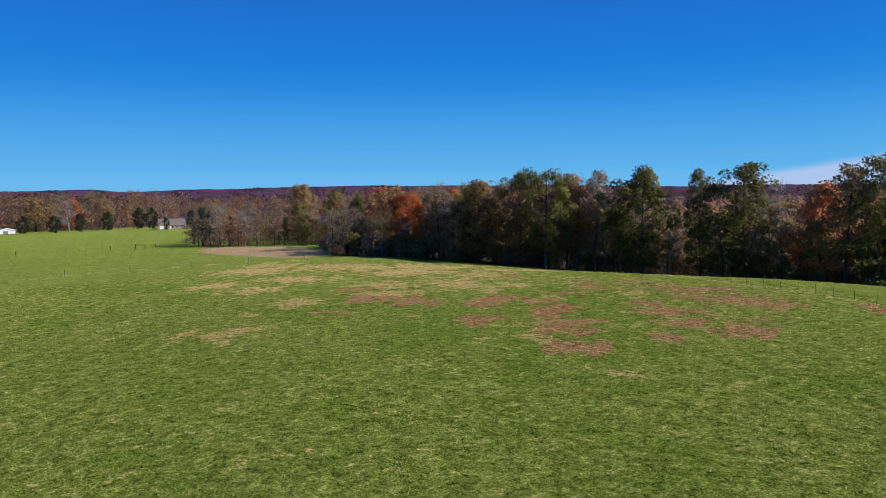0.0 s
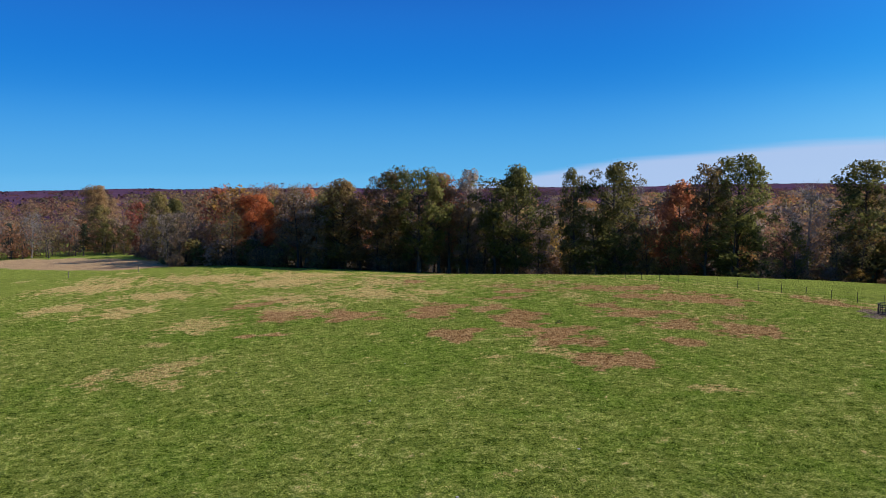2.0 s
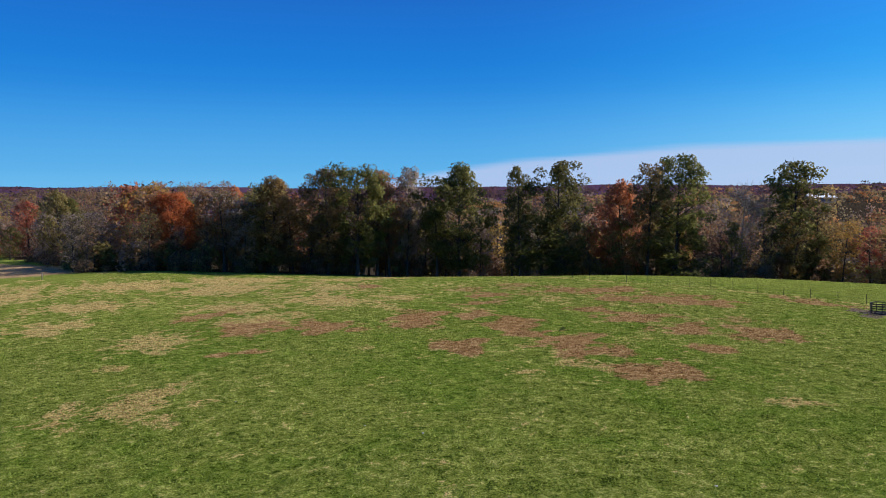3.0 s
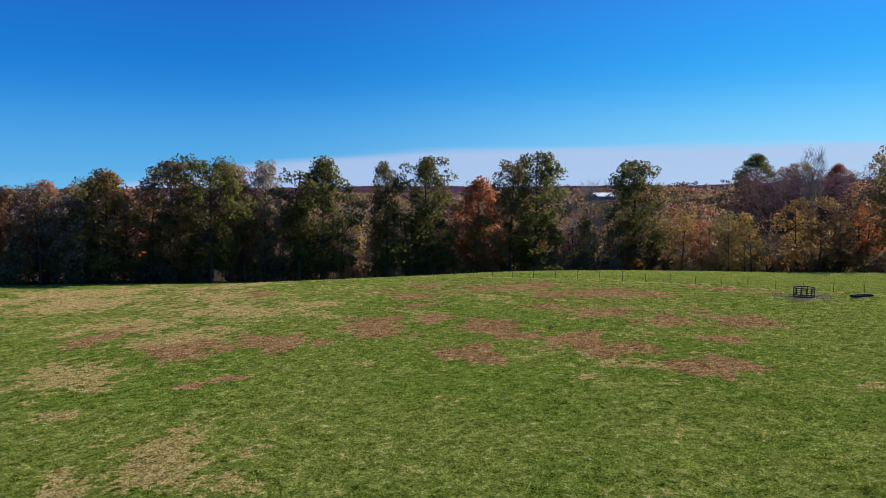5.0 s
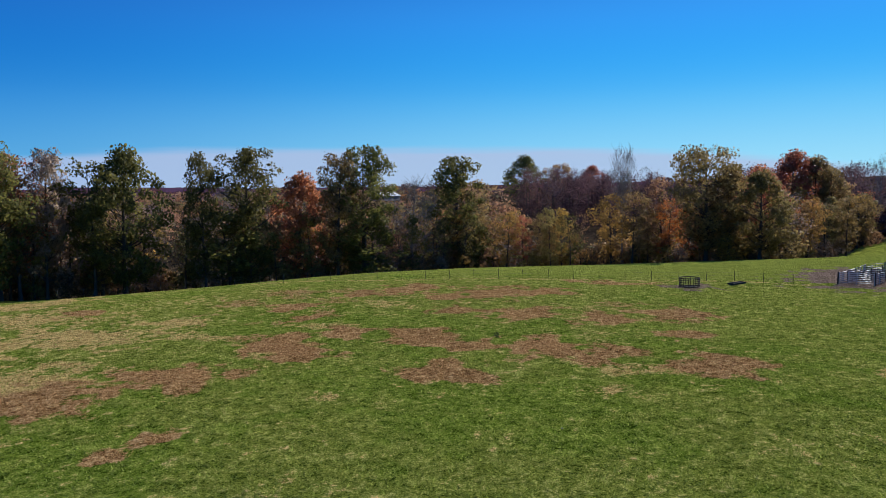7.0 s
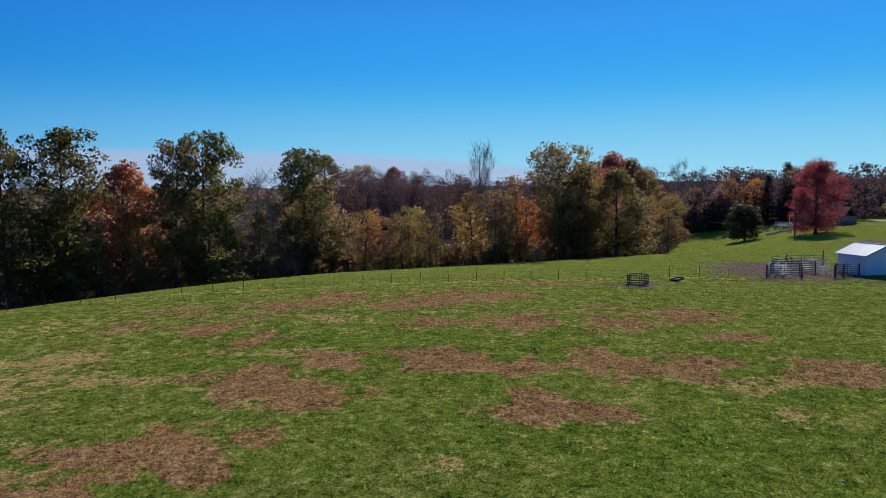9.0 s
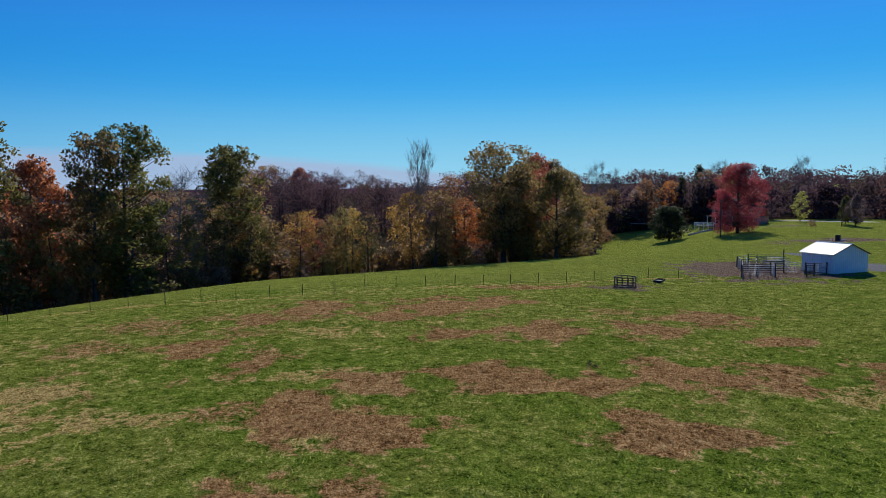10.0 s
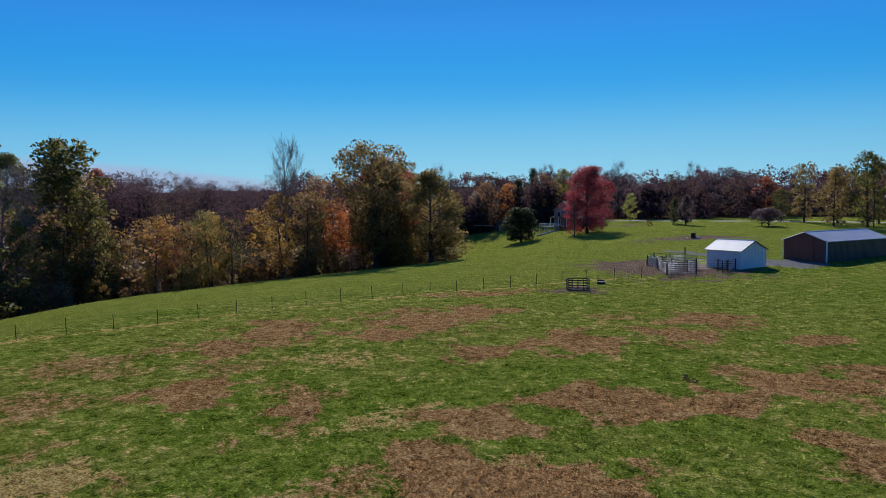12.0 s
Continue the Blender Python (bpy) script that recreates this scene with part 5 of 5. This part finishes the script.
def yard_sheds():
    s = new("shed")
    s.matrix_basis = pose(203, 25.2, ground_z(203, 25.2) - 0.05, 0, 0, -128)
    for x in (-2.6, -0.9, 0.9, 2.6):
        part("post", box_bm(x - 0.09, x + 0.09, -1.8, -1.62, 0, 2.3, 0.01), POST_WOOD, s)
    part("back_wall", box_bm(-2.7, 2.7, 1.7, 1.8, 0, 2.0), DARK_INSIDE, s)
    for x in (-2.7, 2.6):
        part("side_wall", box_bm(x, x + 0.1, -1.7, 1.7, 0, 2.1), DARK_INSIDE, s)
    roof = box_bm(-3.0, 3.0, -2.2, 2.1, 2.15, 2.25, 0.01)
    for v in roof.verts:
        v.co.z += -0.09 * v.co.y
    part("roof", roof, ROOF_METAL, s)
    tagged(s, "open-fronted dark wooden shed with a pale flat roof", "shed")
    b = new("shed")
    b.matrix_basis = pose(199, 20.6, ground_z(199, 20.6) - 0.05, 0, 0, -128)
    prof = [(-1.7, 0), (1.7, 0), (1.7, 1.9), (1.1, 2.7), (0, 3.1), (-1.1, 2.7), (-1.7, 1.9)]
    part("body", prism_bm(prof, -2, 2), POST_WOOD, b)
    for p0, p1 in zip(prof[2:], prof[3:]):
        part("roof_sheet", prism_bm([(p0[0] * 1.06, p0[1] + 0.02), (p1[0] * 1.06, p1[1] + 0.02), (p1[0] * 1.06, p1[1] + 0.12), (p0[0] * 1.06, p0[1] + 0.12)], -2.15, 2.15), SHINGLE, b)
    part("door", box_bm(-0.7, 0.7, -2.06, -1.98, 0.05, 1.95, 0.01), BRICK_TAN, b)
    tagged(b, "small weathered garden shed with a rounded barn roof", "shed")


def far_house():
    top = new("house")
    top.matrix_basis = pose(-176, 534, ground_z(-176, 534) - 0.1, 0, 0, 14)
    part("wall", box_bm(-9, 9, 0, 9, 0, 3.0), BRICK_TAN, top)
    gabled_roof(top, -9, 9, 0, 9, 3.0, 4.2, 0.5, SHINGLE, True)
    part("gable_wall", prism_bm([(-9.0, 0), (-2.5, 0), (-2.5, 3.0), (-5.75, 6.2), (-9.0, 3.0)], -2.5, 0.2), BRICK_TAN, top)
    gabled_roof(top, -9, -2.5, -2.5, 4.0, 3.0, 3.4, 0.4, SHINGLE, False)
    part("garage_door", box_bm(-8.0, -3.6, -2.58, -2.5, 0.1, 2.4, 0.01), TRIM_WHITE, top)
    for x in (0.5, 3.5, 6.8):
        window(top, x, 1.0, 1.4, 1.3, 0)
    d = part("door", box_bm(-1.5, -0.5, -0.06, 0.02, 0.1, 2.2, 0.01), TRIM_WHITE, top)
    part("handle", bar_bm([(-0.6, -0.1, 1.1), (-0.6, -0.1, 1.25)], 0.03), STEEL, d)
    tagged(top, "low brick house with a steep grey-brown roof", "house")
    w = new("shed")
    w.matrix_basis = pose(-290, 528, ground_z(-290, 528), 0, 0, 20)
    part("body", prism_bm([(-5, 0), (5, 0), (5, 2.6), (0, 4.0), (-5, 2.6)], 0, 7), TRIM_WHITE, w)
    gabled_roof(w, -5, 5, 0, 7, 2.6, 1.4, 0.3, ROOF_METAL, False)
    part("door", box_bm(-1.5, 1.5, -0.08, 0.0, 0.05, 2.2, 0.01), SIDING, w)
    tagged(w, "white outbuilding beyond the lawn trees", "shed")
    f = new("barn")
    f.matrix_basis = pose(276, 238, ground_z(276, 238) - 0.2, 0, 0, 80)
    part("body", prism_bm([(-4, 0), (4, 0), (4, 2.4), (0, 4.0), (-4, 2.4)], -7, 7), SIDING, f)
    gabled_roof(f, -4, 4, -7, 7, 2.4, 1.6, 0.4, TRIM_WHITE, False)
    part("door", box_bm(-1.5, 1.5, -7.1, -7.0, 0.05, 2.2, 0.01), RED_METAL, f)
    tagged(f, "distant long farm building with a white roof", "barn")


def utility_pole(x, y, high, arm_turn, label):
    top = new("utility_pole")
    top.matrix_basis = pose(x, y, ground_z(x, y) - 0.3, 0, 0, arm_turn)
    part("pole", bar_bm([(0, 0, 0), (0, 0, high * 0.5), (0, 0.02, high)], 0.14, 8), POST_WOOD, top)
    arm = part("crossarm", box_bm(-1.1, 1.1, -0.06, 0.06, high - 0.7, high - 0.56, 0.01), POST_WOOD, top)
    for k in (-1.0, -0.4, 0.4, 1.0):
        part("insulator", bar_bm([(k, 0, high - 0.56), (k, 0, high - 0.42)], 0.04, 6), STONE, arm)
    return tagged(top, label, "utility pole")


def power_line():
    a, b, c = (145.0, 24.9), (113.5, -36.0), (84.0, -92.0)
    turn = math.degrees(math.atan2(b[1] - a[1], b[0] - a[0])) + 90
    for p, h in ((a, 9.2), (b, 9.4), (c, 9.2)):
        utility_pole(*p, h, turn, "weathered wooden utility pole with a crossarm beside the lawn")
    top = new("power_line")
    nx, ny = math.cos(radians(turn)), math.sin(radians(turn))
    for k, (p, q) in enumerate(((a, b), (b, c))):
        for off in (-1.0, 1.0):
            pts = []
            for i in range(13):
                s = i / 12
                za, zb = ground_z(*p) + 8.5, ground_z(*q) + 8.6
                pts.append((p[0] + (q[0] - p[0]) * s + nx * off, p[1] + (q[1] - p[1]) * s + ny * off, za + (zb - za) * s - 1.1 * 4 * s * (1 - s)))
            part("cable", bar_bm(pts, 0.014, 4), RUBBER, top)
    tagged(top, "thin black overhead cables between wooden poles", "power line")
    utility_pole(-224, 514, 12, 20, "distant utility pole among the lawn trees")


def barrel():
    x, y = 108.7, 18.0
    top = new("burn_barrel")
    top.matrix_basis = pose(x, y, ground_z(x, y))
    bm = bmesh.new()
    bmesh.ops.create_cone(bm, cap_ends=True, segments=16, radius1=0.45, radius2=0.45, depth=1.1, matrix=Matrix.Translation((0, 0, 0.55)))
    part("drum", bm, DARK_STEEL, top)
    for z in (0.37, 0.74, 1.08):
        part("hoop", bar_bm([(0.46 * math.cos(k * math.pi / 8), 0.46 * math.sin(k * math.pi / 8), z) for k in range(16)], 0.025, 5, True), DARK_STEEL, top)
    tagged(top, "dark rusty burn barrel on bare ground", "barrel")
    rng = random.Random(6)
    for i in range(5):
        a = rng.uniform(0, 6.28)
        bm = bmesh.new()
        bmesh.ops.create_icosphere(bm, subdivisions=1, radius=rng.uniform(0.2, 0.4))
        for v in bm.verts:
            v.co *= rng.uniform(0.7, 1.2)
            v.co.z *= 0.6
        s = part("rock", bm, STONE)
        px, py = x + 1.2 * math.cos(a), y + 1.5 * math.sin(a)
        s.matrix_basis = pose(px, py, ground_z(px, py) + 0.08)
        tagged(s, "pale rock beside the burn barrel", "rock", group="rocks by the burn barrel")


def road(name, label, line, width, lift=0.05):
    """A strip of road laid along a line of points, following the ground."""
    pts = []
    for (x0, y0), (x1, y1) in zip(line, line[1:]):
        n = max(2, int(math.hypot(x1 - x0, y1 - y0) / 2))
        pts += [(x0 + (x1 - x0) * i / n, y0 + (y1 - y0) * i / n) for i in range(n)]
    pts = np.array(pts + [line[-1]])
    d = np.gradient(pts, axis=0)
    d /= np.linalg.norm(d, axis=1)[:, None]
    side = np.stack([-d[:, 1], d[:, 0]], -1)
    across = np.linspace(-0.5, 0.5, 5) * width
    p = pts[:, None, :] + side[:, None, :] * across[None, :, None]
    z = land(p[..., 0], p[..., 1]) + np.where(np.abs(across) > width * 0.45, -0.04, lift)[None, :]
    v = np.concatenate([p, z[..., None]], -1).reshape(-1, 3)
    k = (np.arange(len(pts) - 1)[:, None] * 5 + np.arange(4)[None, :]).ravel()
    ob = link_mesh(name, v, np.stack([k, k + 5, k + 6, k + 1], -1), GRAVEL_ROAD, None, True)
    return tagged(ob, label, "road", kind="structure")


def roads():
    road("road", "pale narrow road beyond the lawn", [(186, -9), (165, -25), (128, -55), (80, -92)], 3.6)


GRAVEL_ROAD = plain_material("pale_gravel", (0.24, 0.23, 0.235), (0.44, 0.42, 0.42), 3, 0.95, 0, 0.5, 0.03)


def field_stones():
    """A few pale stones lying in the grass."""
    rng = random.Random(12)
    for x, y in ((-10.6, 69.6), (-2.4, 76.3), (-8.1, 66.2), (-8.3, 47.7), (0.4, 51.0), (-16.5, 80.2)):
        bm = bmesh.new()
        bmesh.ops.create_icosphere(bm, subdivisions=2, radius=rng.uniform(0.05, 0.09))
        for v in bm.verts:
            v.co *= rng.uniform(0.85, 1.12)
            v.co.z *= 0.4
        s = part("stone", bm, STONE)
        s.matrix_basis = pose(x, y, ground_z(x, y) + 0.03, 0, 0, rng.uniform(0, 360))
        tagged(s, "small pale stone lying in short grass", "stone", group="stones in the pasture")


def yard_trees():
    """Single trees on the lawns, and those that screen the houses."""
    lawn = [("maple", "red", 150.5, 18.2, 17.3, 1.14, 0), ("cedar", "cedar", 164.0, 30.4, 9.2, 1.25, 30), ("broad_b", "dusk", 147.6, -9.7, 8.0, 0.85, 10), ("pine", "cedar", 152, -9.0, 7.0, 1.2, 10),
            ("broad_b", "green", 156.2, -12.5, 7.5, 0.6, 70), ("dome_a", "dusk", 128.6, -19.6, 4.6, 1.0, 0), ("dome_a", "dusk", 131.8, -20.4, 4.3, 0.95, 120),
            ("slim_c", "lime", 177, -12, 8.5, 1.1, 50), ("shrub_b", "brown", 150.5, -0.8, 1.6, 0.9, 0)]
    for row in lawn:
        tree(*row, group="trees on the lawn")
    screen = [("slim_b", "orange", 208, 14, 14, 1.2, 0), ("pine", "cedar", 213, 4, 18, 1.2, 10), ("pine", "cedar", 211, 10, 15, 1.2, 60), ("mid_b", "olive", 200, -2, 17, 0.8, 20),
              ("mid_b", "brown", 206, 3, 16, 0.9, 80), ("mid_a", "brown", 209, 22, 16, 0.9, 40), ("slim_c", "lime", 210, 29, 9, 1.1, 10), ("mid_a", "grey", 212, 24, 13, 1.0, 0), ("under_a", "brown", 212, 18, 5, 1.3, 0), ("under_a", "umber", 214, 27, 5, 1.4, 60), ("under_a", "umber", 206, 6, 4.5, 1.4, 90), ("mid_b", "umber", 217, 21, 13, 1.0, 10), ("mid_a", "umber", 219, 30, 14, 1.0, 50), ("under_a", "brown", 219, 34, 5, 1.5, 20),
              ("bare_b", "grey", 247.9, 22.8, 19, 0.7, 0), ("bare_b", "grey", 238.7, -14, 19, 0.7, 50), ("bare_b", "grey", 228.5, -40.6, 20, 0.7, 100), ("bare_b", "grey", 215.6, -66, 19, 0.7, 160)]
    for row in screen:
        tree(*row, group="trees round the house")
    right = [("mid_b", "green", 116, -37, 18, 0.8, 10), ("mid_a", "olive", 111, -42, 16.5, 0.9, 50), ("mid_b", "umber", 121.5, -32.5, 14, 0.8, 120), ("mid_a", "umber", 132, -45, 15, 0.9, 200),
             ("mid_b", "umber", 124, -50, 16, 0.9, 300), ("mid_b", "olive", 100, -52, 17, 0.9, 20), ("mid_a", "umber", 140, -42, 16, 0.9, 75), ("mid_b", "green", 152, -46, 9, 1.1, 15), ("mid_b", "rust", 174, -60, 13, 1.1, 95)]
    for row in right:
        tree(*row, group="trees beyond the barn")
    west = [("lawn_a", "cedar", -269.5, 513, 12.5, 1.00, 0), ("lawn_a", "cedar", -251.5, 518, 12, 0.94, 40), ("lawn_a", "cedar", -237.4, 526, 13, 0.83, 80), ("lawn_a", "cedar", -223.7, 541, 13.5, 1.00, 120),
            ("lawn_a", "cedar", -206, 552, 16, 0.75, 160), ("lawn_a", "cedar", -196, 552, 16, 0.75, 10), ("lawn_a", "cedar", -172.5, 512, 9.5, 0.7, 50), ("bare_b", "grey", -255, 548, 26, 1.1, 0),
            ("mid_b", "brown", -285, 560, 26, 1.3, 70), ("mid_b", "orange", -262, 568, 25, 1.2, 130), ("mid_b", "brown", -238, 566, 24, 1.2, 30)]
    for i, (x, y, h) in enumerate(((19.2, 87.9, 0.38), (18.7, 87.6, 0.25))):
        tree("under_a", "cedar", x, y, h, 1.3, 70 * i, "weed tufts in the pasture", 0.03, "dark green weed tuft standing in grazed grass")
    for row in west:
        tree(*row, group="trees on the far lawn")
    row_of = [("pine", "spruce", -94.8, 314, 15, 1.7, 0), ("pine", "spruce", -88, 303, 16, 1.5, 40), ("pine", "spruce", -84, 298, 14, 1.5, 80), ("bare_b", "grey", -80, 299, 17, 0.9, 10),
              ("pine", "spruce", -76.4, 298, 12, 1.5, 120), ("bare_b", "grey", -68, 290, 15, 1.0, 200), ("thin_b", "grey", -62, 285, 12, 1.3, 50), ("pine", "cedar", -52, 287, 11, 1.6, 90),
              ("mid_b", "olive", -47, 296, 17, 0.9, 30), ("thin_b", "grey", -72, 300, 12, 1.2, 170), ("thin_b", "rust", -57, 292, 11, 1.2, 250)]
    for row in row_of:
        tree(*row, group="trees along the brown field")
    edge = [("maple", "brown", -52, 330, 25, 0.9, 60), ("broad_b", "green", -22.6, 282, 18.4, 1.0, 60), ("slim_c", "green", -45, 287, 11, 1.3, 0), ("slim_c", "green", -39, 280, 10, 1.4, 70), ("maple", "orange", -3.6, 202.5, 17.4, 1.2, 20),
            ("mid_b", "olive", -26, 235, 19, 0.8, 100), ("mid_b", "rust", -34, 290, 18, 0.9, 150), ("mid_b", "green", 3, 222, 18, 0.9, 150),
            ("broad_b", "brown", 3.8, 199.8, 18.0, 0.8, 0), ("broad_b", "rust", 9.1, 197.6, 19.2, 0.8, 70), ("broad_b", "brown", 13.2, 196.8, 18.6, 0.8, 140)]
    for row in edge:
        tree(*row, group="trees at the corner of the field")


white_shed()
big_barn()
corral()
ring_feeder()
trough()
fences()
farm_house()
yard_sheds()
far_house()
power_line()
barrel()
roads()
field_stones()
yard_trees()


# ---- grass and hay on the ground ----
def strewn(name, label, category, count, seed, sample, long, wide, lift, material, flat, tilt=0.45):
    """Blades or straws strewn over the ground as single thin triangles."""
    rng = np.random.default_rng(seed)
    x, y = sample(rng, count)
    z = land(x, y)
    a = rng.uniform(0, 2 * math.pi, len(x))
    s = rng.uniform(0.6, 1.4, len(x))
    base = np.stack([x, y, z - 0.01], -1)
    out = np.stack([np.cos(a), np.sin(a), np.zeros_like(a)], -1)
    side = np.stack([-np.sin(a), np.cos(a), np.zeros_like(a)], -1)
    rise = rng.uniform(0.3, 1.0, len(x)) * lift
    v = np.stack([base + side * wide * s[:, None] / 2, base - side * wide * s[:, None] / 2,
                  base + out * (long * flat * s)[:, None] + np.array([0, 0, 1.0]) * (rise * s)[:, None]], 1).reshape(-1, 3)
    up = np.stack([rng.normal(size=len(x)) * tilt, rng.normal(size=len(x)) * tilt, np.ones(len(x))], -1)
    up /= np.linalg.norm(up, axis=1)[:, None]
    ob = link_mesh(name, v, np.arange(3 * len(x)).reshape(-1, 3), material, normals=np.repeat(up, 3, 0))
    return tagged(ob, label, category, kind="stuff")


def over_lawn(rng, n):
    x, y = rng.uniform(-62, 66, n), rng.uniform(22, 140, n)
    keep = ease(-62, -30, x) * (1 - ease(30, 66, x)) * (1 - ease(85, 140, y)) * (1 - ease(0.25, 0.6, spots(x, y, HAY))) > rng.uniform(0, 1, n)
    return x[keep], y[keep]


def over_hay(rng, n):
    rows = np.array(HAY)
    k = rng.choice(len(rows), n, p=(rows[:, 2] * rows[:, 3]) / (rows[:, 2] * rows[:, 3]).sum())
    r, a = np.sqrt(rng.uniform(0, 1.8, n)) * np.maximum(rows[k, 2], rows[k, 3]), rng.uniform(0, 2 * math.pi, n)
    x, y = rows[k, 0] + r * np.cos(a), rows[k, 1] + r * np.sin(a)
    keep = spots(x, y, HAY) > rng.uniform(0.25, 0.75, n)
    return x[keep], y[keep]


GRASS = leaf_material("grass_blades", (0.050, 0.090, 0.012), (0.400, 0.480, 0.085), 0.0, 0.0)
STRAW = plain_material("straw", (0.13, 0.050, 0.017), (0.80, 0.460, 0.185), 30, 0.85, 0, 0.0, 0.01)
STRAW.node_tree.nodes["Principled BSDF"].inputs["Specular IOR Level"].default_value = 0.03
strewn("grass", "short green grazed grass with paler blades", "grass", 330000, 41, over_lawn, 0.14, 0.07, 0.15, GRASS, 1.0, 0.6)
strewn("hay", "strewn old straw trodden flat in patches", "hay", 190000, 42, over_hay, 0.17, 0.026, 0.10, STRAW, 1.0, 0.75)
